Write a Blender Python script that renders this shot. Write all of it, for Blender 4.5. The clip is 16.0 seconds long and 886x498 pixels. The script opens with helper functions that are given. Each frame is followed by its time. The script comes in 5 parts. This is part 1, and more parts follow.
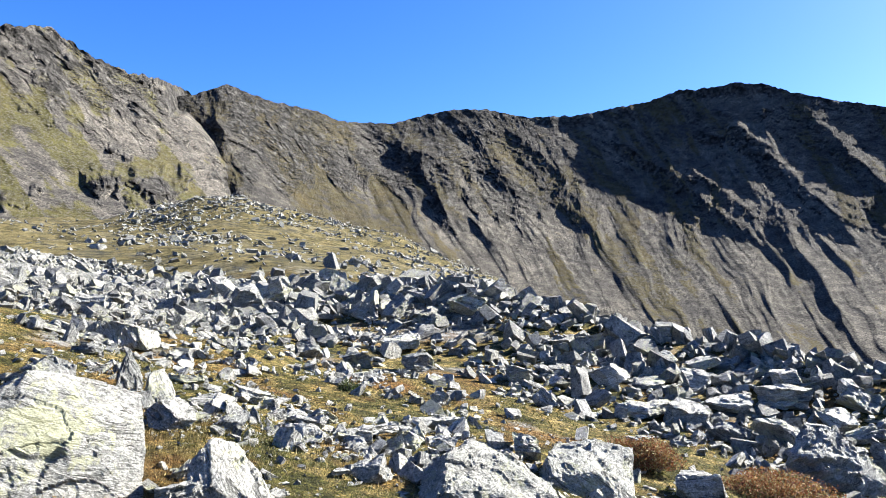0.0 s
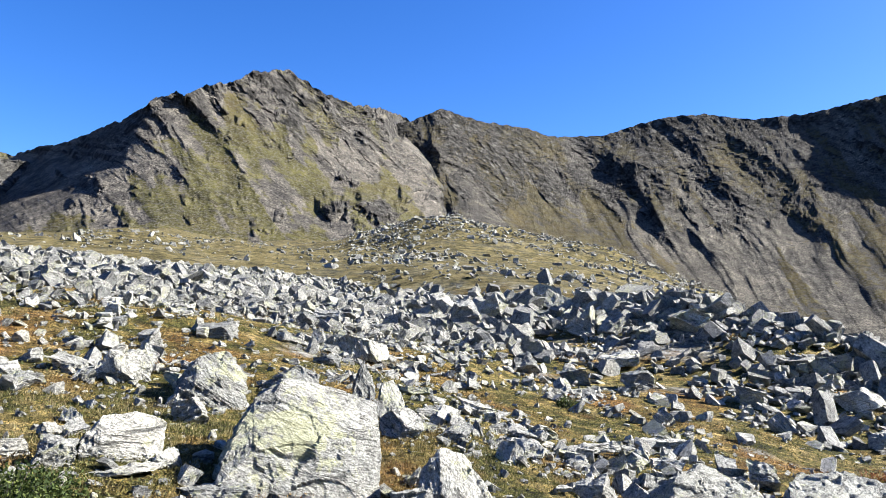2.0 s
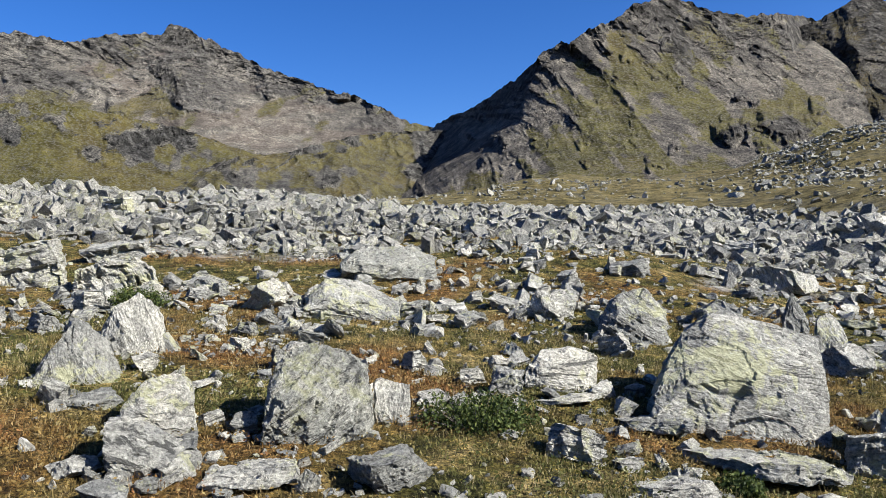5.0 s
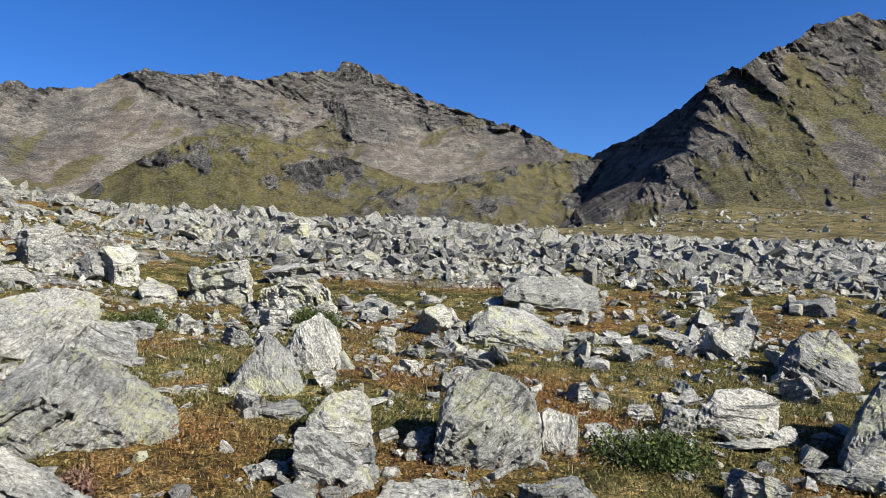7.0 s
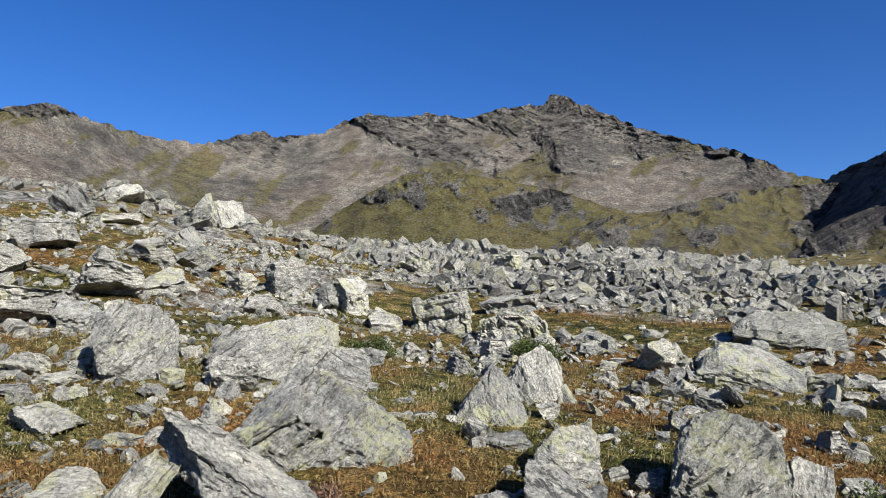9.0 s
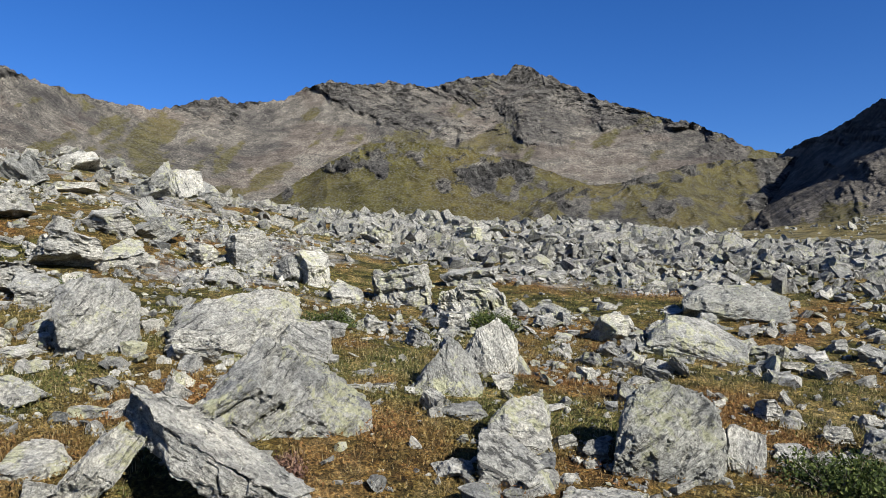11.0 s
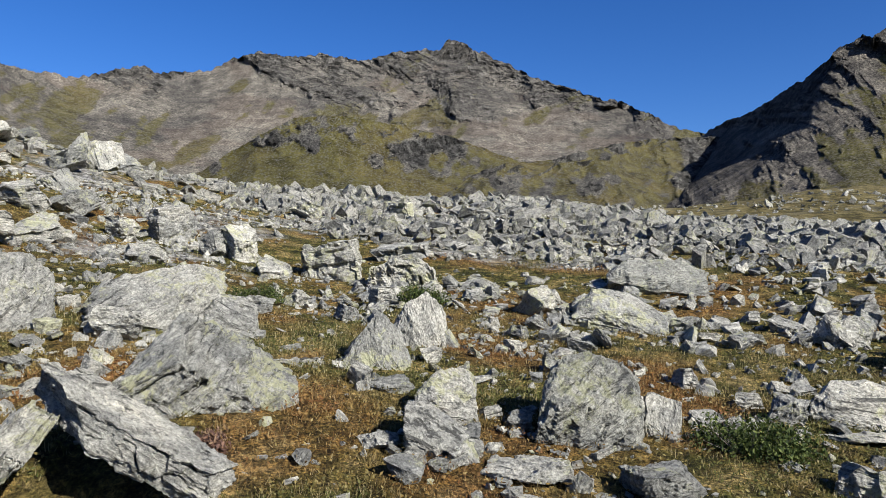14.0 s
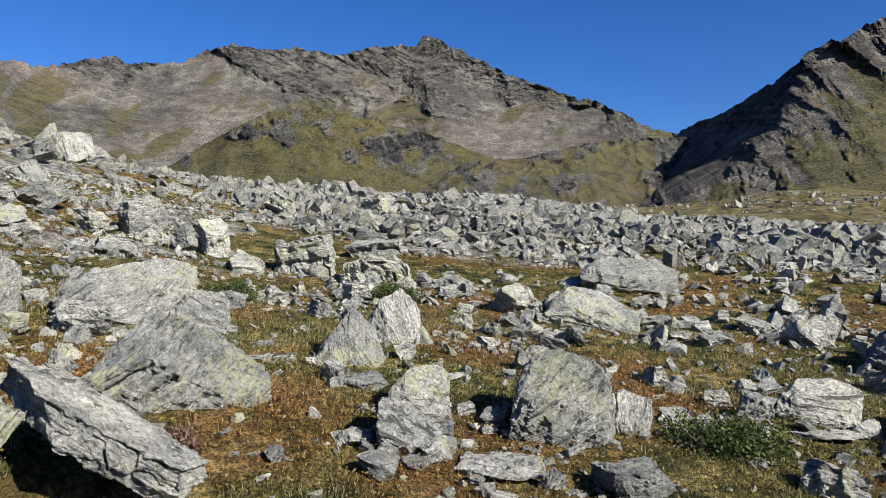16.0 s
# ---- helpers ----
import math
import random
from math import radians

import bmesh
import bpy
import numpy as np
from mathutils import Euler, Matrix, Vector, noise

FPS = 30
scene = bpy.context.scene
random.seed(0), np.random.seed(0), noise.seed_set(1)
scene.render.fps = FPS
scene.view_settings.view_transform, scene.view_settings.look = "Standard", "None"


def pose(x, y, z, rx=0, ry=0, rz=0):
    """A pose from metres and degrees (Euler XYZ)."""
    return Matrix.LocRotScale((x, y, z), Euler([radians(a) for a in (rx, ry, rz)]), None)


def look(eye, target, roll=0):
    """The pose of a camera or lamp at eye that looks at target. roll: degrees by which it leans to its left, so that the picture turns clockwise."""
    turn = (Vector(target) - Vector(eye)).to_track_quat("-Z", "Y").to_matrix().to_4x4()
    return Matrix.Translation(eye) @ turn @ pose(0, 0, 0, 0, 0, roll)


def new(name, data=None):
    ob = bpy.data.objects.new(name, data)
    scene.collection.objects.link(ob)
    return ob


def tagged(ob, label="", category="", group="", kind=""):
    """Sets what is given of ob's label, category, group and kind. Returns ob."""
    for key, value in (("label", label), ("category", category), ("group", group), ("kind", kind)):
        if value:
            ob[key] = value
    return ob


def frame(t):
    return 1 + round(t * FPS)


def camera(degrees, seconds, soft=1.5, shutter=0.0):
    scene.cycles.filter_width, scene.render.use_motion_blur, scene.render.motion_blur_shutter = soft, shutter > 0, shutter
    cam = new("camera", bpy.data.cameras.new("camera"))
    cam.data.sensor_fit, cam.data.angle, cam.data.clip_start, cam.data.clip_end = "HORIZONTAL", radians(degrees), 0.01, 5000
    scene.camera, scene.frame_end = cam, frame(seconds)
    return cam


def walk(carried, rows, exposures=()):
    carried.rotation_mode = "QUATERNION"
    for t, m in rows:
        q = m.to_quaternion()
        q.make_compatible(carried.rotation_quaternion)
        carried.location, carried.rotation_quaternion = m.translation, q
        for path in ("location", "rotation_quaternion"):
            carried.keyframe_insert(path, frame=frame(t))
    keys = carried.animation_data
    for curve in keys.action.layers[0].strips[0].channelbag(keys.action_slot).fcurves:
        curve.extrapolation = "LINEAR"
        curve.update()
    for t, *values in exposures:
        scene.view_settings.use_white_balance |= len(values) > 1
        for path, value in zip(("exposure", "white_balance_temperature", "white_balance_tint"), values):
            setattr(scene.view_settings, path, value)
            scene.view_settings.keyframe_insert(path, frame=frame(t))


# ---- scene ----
import itertools

# camera and its path
cam = camera(62.1, 16.0, soft=0.8)
PATH = [
    (0.0, pose(0.046, 0.059, 1.593, 93.77, -1.28, 0.09)),
    (0.5, pose(0.028, 0.047, 1.596, 93.81, -0.46, 6.34)),
    (1.0, pose(0.020, 0.028, 1.599, 94.25, 0.20, 11.24)),
    (1.5, pose(0.011, 0.024, 1.598, 94.19, -0.95, 14.24)),
    (2.0, pose(0.006, 0.010, 1.601, 94.58, -1.32, 16.57)),
    (2.5, pose(0.000, 0.000, 1.600, 94.16, -0.85, 19.66)),
    (3.0, pose(-0.007, -0.007, 1.599, 93.43, 0.06, 23.66)),
    (3.5, pose(-0.030, -0.007, 1.601, 92.53, 0.99, 28.52)),
    (4.0, pose(-0.068, 0.031, 1.588, 91.57, 1.65, 35.24)),
    (4.5, pose(-0.094, -0.000, 1.587, 90.65, 2.32, 41.79)),
    (4.7, pose(-0.104, -0.010, 1.590, 90.39, 2.50, 44.15)),
    (6.8, pose(-0.124, -0.131, 1.595, 91.95, 1.02, 57.52)),
    (7.0, pose(-0.124, -0.143, 1.594, 92.71, 0.76, 59.09)),
    (7.5, pose(-0.137, -0.146, 1.601, 93.71, 0.01, 63.06)),
    (8.0, pose(-0.152, -0.165, 1.597, 94.49, -0.15, 66.99)),
    (8.5, pose(-0.172, -0.196, 1.599, 94.98, -0.05, 71.14)),
    (9.0, pose(-0.175, -0.240, 1.596, 95.27, -0.13, 75.21)),
    (9.2, pose(-0.175, -0.255, 1.594, 95.14, -0.26, 76.86)),
    (11.3, pose(-0.007, -0.264, 1.638, 93.30, -0.18, 71.25)),
    (11.5, pose(-0.005, -0.265, 1.637, 93.92, -0.23, 70.60)),
    (12.0, pose(-0.017, -0.248, 1.632, 93.63, -0.50, 68.90)),
    (12.5, pose(-0.027, -0.249, 1.628, 93.00, -0.64, 67.47)),
    (13.0, pose(-0.026, -0.251, 1.628, 92.69, -0.66, 68.65)),
    (13.5, pose(-0.028, -0.248, 1.623, 92.40, -0.35, 69.75)),
    (14.0, pose(-0.014, -0.228, 1.619, 91.09, -0.18, 67.00)),
    (14.5, pose(-0.010, -0.232, 1.620, 90.41, -0.48, 64.06)),
    (15.0, pose(-0.006, -0.245, 1.622, 90.51, -0.70, 64.64)),
    (15.5, pose(-0.008, -0.244, 1.621, 90.75, -0.79, 64.95)),
    (16.0, pose(-0.012, -0.237, 1.622, 90.84, -0.72, 64.95)),
]
walk(cam, PATH, exposures=[(0.0, 2.3), (2.5, 2.0), (4.5, 1.55), (7.0, 1.36), (9.0, 1.19), (16.0, 1.19)])

# ---- light: late-summer sun from the south-east, clear alpine sky ----
SUN_YAW, SUN_UP = -66.0, 33.0          # degrees, yaw counted leftwards from +y
world = bpy.data.worlds.new("sky")
scene.world = world
world.use_nodes = True
wn = world.node_tree.nodes
sky = wn.new("ShaderNodeTexSky")
sky.sky_type = "NISHITA"
sky.sun_disc = False
sky.sun_elevation = radians(SUN_UP)
sky.sun_rotation = radians(-SUN_YAW)
sky.altitude = 2400
sky.air_density = 1.0
sky.dust_density = 3.6
sky.ozone_density = 5.0
wn["Background"].inputs["Strength"].default_value = 0.062
rich = wn.new("ShaderNodeHueSaturation")
rich.inputs["Saturation"].default_value = 1.24
rich.inputs["Hue"].default_value = 0.512
world.node_tree.links.new(sky.outputs[0], rich.inputs["Color"])
world.node_tree.links.new(rich.outputs[0], wn["Background"].inputs["Color"])
sun_data = bpy.data.lights.new("sun", "SUN")
sun_data.energy, sun_data.angle, sun_data.color = 5.0, radians(0.53), (1.0, 0.972, 0.925)
sun = new("sun", sun_data)
sy, su = radians(SUN_YAW), radians(SUN_UP)
sun.matrix_world = look((-math.sin(sy) * math.cos(su) * 50, math.cos(sy) * math.cos(su) * 50, math.sin(su) * 50), (0, 0, 0))

# ---- numpy noise for relief ----
def hash3(ix, iy, iz, seed):
    h = (ix.astype(np.int64) * 374761393 + iy.astype(np.int64) * 668265263 + iz.astype(np.int64) * 2147483647 + seed * 974711) & 0xFFFFFFFF
    h = ((h ^ (h >> 13)) * 1274126177) & 0xFFFFFFFF
    h = ((h ^ (h >> 16)) * 2246822519) & 0xFFFFFFFF
    return ((h ^ (h >> 15)) & 0xFFFFFF) / float(0xFFFFFF)


def vnoise(x, y, z=0.0, seed=0):
    """Smooth noise in -1..1."""
    x, y, z = np.broadcast_arrays(np.asarray(x, float), np.asarray(y, float), np.asarray(z, float))
    ix, iy, iz = np.floor(x), np.floor(y), np.floor(z)
    fx, fy, fz = x - ix, y - iy, z - iz
    fx, fy, fz = (f * f * f * (f * (f * 6 - 15) + 10) for f in (fx, fy, fz))
    out = 0.0
    for dx in (0, 1):
        for dy in (0, 1):
            for dz in (0, 1):
                w = (fx if dx else 1 - fx) * (fy if dy else 1 - fy) * (fz if dz else 1 - fz)
                out = out + w * hash3(ix + dx, iy + dy, iz + dz, seed)
    return out * 2 - 1


TURN = np.array(Euler((0.7, 1.1, 0.5)).to_matrix())


def octave(x, y, z, k, seed):
    """The k-th octave, on a lattice turned against the others."""
    x, y, z = np.broadcast_arrays(np.asarray(x, float), np.asarray(y, float), np.asarray(z, float))
    M = np.linalg.matrix_power(TURN, k + 1) * 2 ** k
    q = [M[i, 0] * x + M[i, 1] * y + M[i, 2] * z for i in range(3)]
    return vnoise(q[0], q[1], q[2], seed + k)


def fbm(x, y, z=0.0, octaves=4, seed=0, gain=0.5):
    total, amp = 0.0, 1.0
    for k in range(octaves):
        total = total + amp * octave(x, y, z, k, seed)
        amp *= gain
    return total


def ridged(x, y, z=0.0, octaves=4, seed=0, gain=0.5):
    total, amp = 0.0, 1.0
    for k in range(octaves):
        total = total + amp * (1 - 2 * np.abs(octave(x, y, z, k, seed)))
        amp *= gain
    return total

def facets(x, y, z, seed=0):
    """Broken planes: each cell of a scatter of points is a tilted facet of its own; about -1..1."""
    x, y, z = np.broadcast_arrays(np.asarray(x, float), np.asarray(y, float), np.asarray(z, float))
    ix, iy, iz = np.floor(x), np.floor(y), np.floor(z)
    deep = (0,) if np.ptp(z) == 0 else (-1, 0, 1)
    best, out = np.full(x.shape, 1e9), np.zeros(x.shape)
    for dx in (-1, 0, 1):
        for dy in (-1, 0, 1):
            for dz in deep:
                cx, cy, cz = ix + dx, iy + dy, iz + dz
                h = hash3(cx, cy, cz, seed)
                px = x - cx - h
                py = y - cy - (h * 37.7) % 1
                pz = z - cz - (h * 91.3) % 1 if len(deep) > 1 else 0 * z
                gap = px * px + py * py + pz * pz
                value = (h * 17.3) % 1 - 0.5 + 0.9 * (((h * 53.9) % 1 - 0.5) * px + ((h * 71.1) % 1 - 0.5) * py + ((h * 113.7) % 1 - 0.5) * pz) * 2
                near = gap < best
                out = np.where(near, value, out)
                best = np.where(near, gap, best)
    return out

# ---- the lie of the land round the viewpoint ----
EYE_H = 1.6
HOLLOW = (-3.42, -0.62)
YAWS = [-180, -60, -31, -21, -9, -5, -2.8, 0.3, 4, 7.4, 11.7, 15.5, 19, 22.6, 25, 28, 31, 38, 45, 52, 60, 70, 80, 90, 100, 108, 140, 180]
# rise in degrees seen from the eye, at the field's crest and at farther rings
RISE_CREST = [0, -6.4, -4.7, -3, -1.1, -0.3, 0.3, 0.4, 0.35, 0.2, 0.25, 0.3, 0.5, 0.9, 1.4, 1.8, 2.2, 2.7, 2.8, 3.4, 4.8, 4.6, 5.2, 6.7, 8.8, 9.1, 7, 0]
DIST_CREST = [40, 18, 18, 19, 21, 22, 23, 24, 26, 28, 31, 34, 38, 43, 46, 50, 53, 55, 55, 52, 48, 45, 42, 36, 33, 33, 36, 40]
RISE_90 = [-1, -9, -9, -7, -3.5, -1.5, -0.3, 0.8, 1.5, 2, 2.5, 2.8, 3.2, 3.1, 3.0, 3.0, 3.1, 3.5, 3.3, 3.6, 4.5, 4.3, 4.7, 5.5, 6.5, 7, 5, -1]
RISE_150 = [0, -12, -12, -10, -3.5, 0.6, 1.4, 2.7, 4.2, 4.9, 5.8, 6.5, 6.1, 5.0, 4.3, 3.8, 3.8, 4.2, 3.4, 3, 3, 3, 3.4, 4, 4.5, 5, 4, 0]
RISE_330 = [1, -10, -10, -9, -5, -3, -1.5, 0, 1, 2, 3, 4, 4.4, 4.5, 4.5, 4.5, 4.5, 4.9, 4.5, 3.2, 3, 3, 3, 3, 3.5, 4, 3, 1]
RISE_700 = [2, -4, -4, -4, -3, -3, -2, -1, 1, 1, 2, 3, 3, 3, 3, 3, 3, 4, 4, 4, 4.5, 4.5, 4.5, 4.5, 5, 5, 4, 2]


def ring_rise(table, yaw):
    return np.tan(np.radians(np.interp(yaw, YAWS, table)))


def ground_height(x, y, rough=1.0):
    """Height of the ground; 0 under the viewpoint."""
    x, y = np.asarray(x, float), np.asarray(y, float)
    r = np.hypot(x, y) + 1e-6
    yaw = np.degrees(np.arctan2(-x, y))
    rc = np.interp(yaw, YAWS, DIST_CREST)
    hc = EYE_H + rc * ring_rise(RISE_CREST, yaw)
    slope = 0.17 * np.sin(np.radians(yaw)) - 0.03 * np.cos(np.radians(yaw))
    bank = np.interp(yaw, [-60, 8, 34], [5.0, 4.2, 2.0])
    near = slope * r + (hc - slope * rc) * (np.minimum(r, rc) / rc) ** bank
    rings = [(rc, ring_rise(RISE_CREST, yaw)), (rc * 1.7, ring_rise(RISE_90, yaw)), (150.0 + 0 * r, ring_rise(RISE_150, yaw)),
             (330.0 + 0 * r, ring_rise(RISE_330, yaw)), (700.0 + 0 * r, ring_rise(RISE_700, yaw)), (4500.0 + 0 * r, 0.02 + 0 * r)]
    far = near * 0 + hc
    for (ra, ta), (rb, tb) in zip(rings, rings[1:]):
        k = np.clip((np.log(r) - np.log(ra)) / (np.log(rb) - np.log(ra)), 0, 1)
        k = k * k * (3 - 2 * k)
        inside = (r >= ra)
        far = np.where(inside, EYE_H + r * (ta + (tb - ta) * k), far)
    h = np.where(r < rc, near, far)
    a = np.clip((r - 1.0) / 12, 0.12, 1) * rough
    h = h + a * (0.32 * fbm(x / 9, y / 9, 0, 3, 5) + 0.10 * fbm(x / 1.7, y / 1.7, 0, 2, 9))
    h = h + np.clip((r - 70) / 60, 0, 1) * rough * (2.2 * ridged(x / 45, y / 45, 0, 4, 21) - 1.0)
    # a hollow under the overhanging slab
    return h - 0.45 * np.exp(-((x - HOLLOW[0]) ** 2 + (y - HOLLOW[1]) ** 2) / 0.34 ** 2)

# ---- materials ----
def material(name):
    m = bpy.data.materials.new(name)
    m.use_nodes = True
    return m, m.node_tree.nodes, m.node_tree.links, m.node_tree.nodes["Principled BSDF"]


def node(nodes, kind, **values):
    n = nodes.new(kind)
    for key, value in values.items():
        n.inputs[key.replace("_", " ")].default_value = value
    return n


def ramp(nodes, links, fac, stops):
    n = nodes.new("ShaderNodeValToRGB")
    els = n.color_ramp.elements
    while len(els) < len(stops):
        els.new(0.5)
    for e, (p, c) in zip(els, stops):
        e.position, e.color = p, (*c, 1) if len(c) == 3 else c
    links.new(fac, n.inputs[0])
    return n.outputs[0]


def mixc(nodes, links, fac, a, b, blend="MIX"):
    n = nodes.new("ShaderNodeMix")
    n.data_type, n.blend_type = "RGBA", blend
    for sock, value in ((n.inputs[0], fac), (n.inputs[6], a), (n.inputs[7], b)):
        if isinstance(value, (int, float)):
            sock.default_value = value
        elif isinstance(value, tuple):
            sock.default_value = (*value, 1)
        else:
            links.new(value, sock)
    return n.outputs[2]


def math_node(nodes, links, op, a, b=0.0, clamp=False):
    n = nodes.new("ShaderNodeMath")
    n.operation, n.use_clamp = op, clamp
    for sock, value in zip(n.inputs, (a, b)):
        if isinstance(value, (int, float)):
            sock.default_value = value
        else:
            links.new(value, sock)
    return n.outputs[0]


def noise_node(nodes, links, vector, scale, detail=4.0, rough=0.55, distort=0.0):
    n = node(nodes, "ShaderNodeTexNoise", Scale=scale, Detail=detail, Roughness=rough, Distortion=distort)
    links.new(vector, n.inputs["Vector"])
    return n.outputs["Fac"]


def stretch(nodes, links, vector, scale, turn=(0, 0, 0)):
    n = nodes.new("ShaderNodeMapping")
    n.inputs["Scale"].default_value = scale
    n.inputs["Rotation"].default_value = turn
    links.new(vector, n.inputs["Vector"])
    return n.outputs[0]


def bump(nodes, links, bsdf, height, strength, distance):
    n = node(nodes, "ShaderNodeBump", Strength=strength, Distance=distance)
    links.new(height, n.inputs["Height"])
    links.new(n.outputs[0], bsdf.inputs["Normal"])


def rock_material(name, local=True, tint=(1, 1, 1), crust=0.0):
    """Grey mica schist: fine streaks along the foliation, pale weathered skin, yellow-green and black lichen."""
    m, N, L, b = material(name)
    att = N.new("ShaderNodeAttribute")
    att.attribute_name = "rest"
    if local:
        info = N.new("ShaderNodeObjectInfo").outputs["Random"]
    else:
        info = N.new("ShaderNodeNewGeometry").outputs["Random Per Island"]
    shift = N.new("ShaderNodeVectorMath")
    shift.operation = "ADD"
    L.new(att.outputs["Vector"], shift.inputs[0])
    L.new(math_node(N, L, "MULTIPLY", info, 37.0), shift.inputs[1])
    v = shift.outputs[0]
    fol = noise_node(N, L, stretch(N, L, v, (2.8, 2.8, 12)), 2.6, 9, 0.7, 1.1)
    line = noise_node(N, L, stretch(N, L, v, (1.3, 1.3, 15)), 2.6, 6, 0.68, 0.5)
    big = noise_node(N, L, v, 2.1 if local else 3.2, 5, 0.65, 0.4)
    fine = noise_node(N, L, v, 46 if local else 15, 7, 0.75)
    mixed = math_node(N, L, "ADD", math_node(N, L, "MULTIPLY", fine, 0.56), math_node(N, L, "MULTIPLY", fol, 0.44))
    base = ramp(N, L, mixed, [(0.36, (0.045, 0.045, 0.043)), (0.44, (0.19, 0.188, 0.178)), (0.52, (0.36, 0.356, 0.335)), (0.62, (0.60, 0.59, 0.55))])
    base = mixc(N, L, 1.0, base, ramp(N, L, big, [(0.34, (0.62, 0.63, 0.64)), (0.5, (0.98, 0.98, 0.96)), (0.64, (1.2, 1.18, 1.13))]), "MULTIPLY")
    # dark partings along the foliation
    gap = ramp(N, L, line, [(0.37, (0.9, 0.9, 0.9)), (0.42, (0, 0, 0))])
    base = mixc(N, L, gap, base, (0.05, 0.05, 0.047))
    val = ramp(N, L, info, [(0.0, (0.55, 0.56, 0.56)), (0.3, (0.82, 0.825, 0.82)), (0.65, (1.0, 0.99, 0.96)), (1.0, (1.18, 1.165, 1.12))])
    base = mixc(N, L, 1.0, base, val, "MULTIPLY")
    # yellow-green lichen in crusts, thicker on some rocks, and black lichen in specks
    lich = noise_node(N, L, v, 9, 8, 0.78, 0.4)
    lich2 = noise_node(N, L, v, 1.9, 3, 0.5)
    lk = math_node(N, L, "ADD", math_node(N, L, "MULTIPLY", lich, 0.62), math_node(N, L, "MULTIPLY", lich2, 0.37))
    lk = math_node(N, L, "ADD", lk, math_node(N, L, "MULTIPLY", math_node(N, L, "SUBTRACT", math_node(N, L, "FRACT", math_node(N, L, "MULTIPLY", info, 7.3)), 0.5), 0.07))
    lk = ramp(N, L, lk, [(0.535 - crust, (0, 0, 0)), (0.575 - crust, (0.6, 0.6, 0.6))])
    base = mixc(N, L, lk, base, (0.40, 0.40, 0.22))
    dark = ramp(N, L, noise_node(N, L, v, 13 if local else 6, 8, 0.8, 0.3), [(0.575, (0, 0, 0)), (0.64, (0.75, 0.75, 0.75))])
    base = mixc(N, L, dark, base, (0.06, 0.062, 0.06))
    base = mixc(N, L, 1.0, base, tint, "MULTIPLY")
    L.new(base, b.inputs["Base Color"])
    b.inputs["Roughness"].default_value = 0.7
    b.inputs["Specular IOR Level"].default_value = 0.35
    hgt = math_node(N, L, "ADD", math_node(N, L, "MULTIPLY", fol, 1.0), math_node(N, L, "MULTIPLY", fine, 0.35))
    hgt = math_node(N, L, "SUBTRACT", hgt, math_node(N, L, "MULTIPLY", gap, 0.22))
    bump(N, L, b, hgt, 1.0, 0.075)
    return m


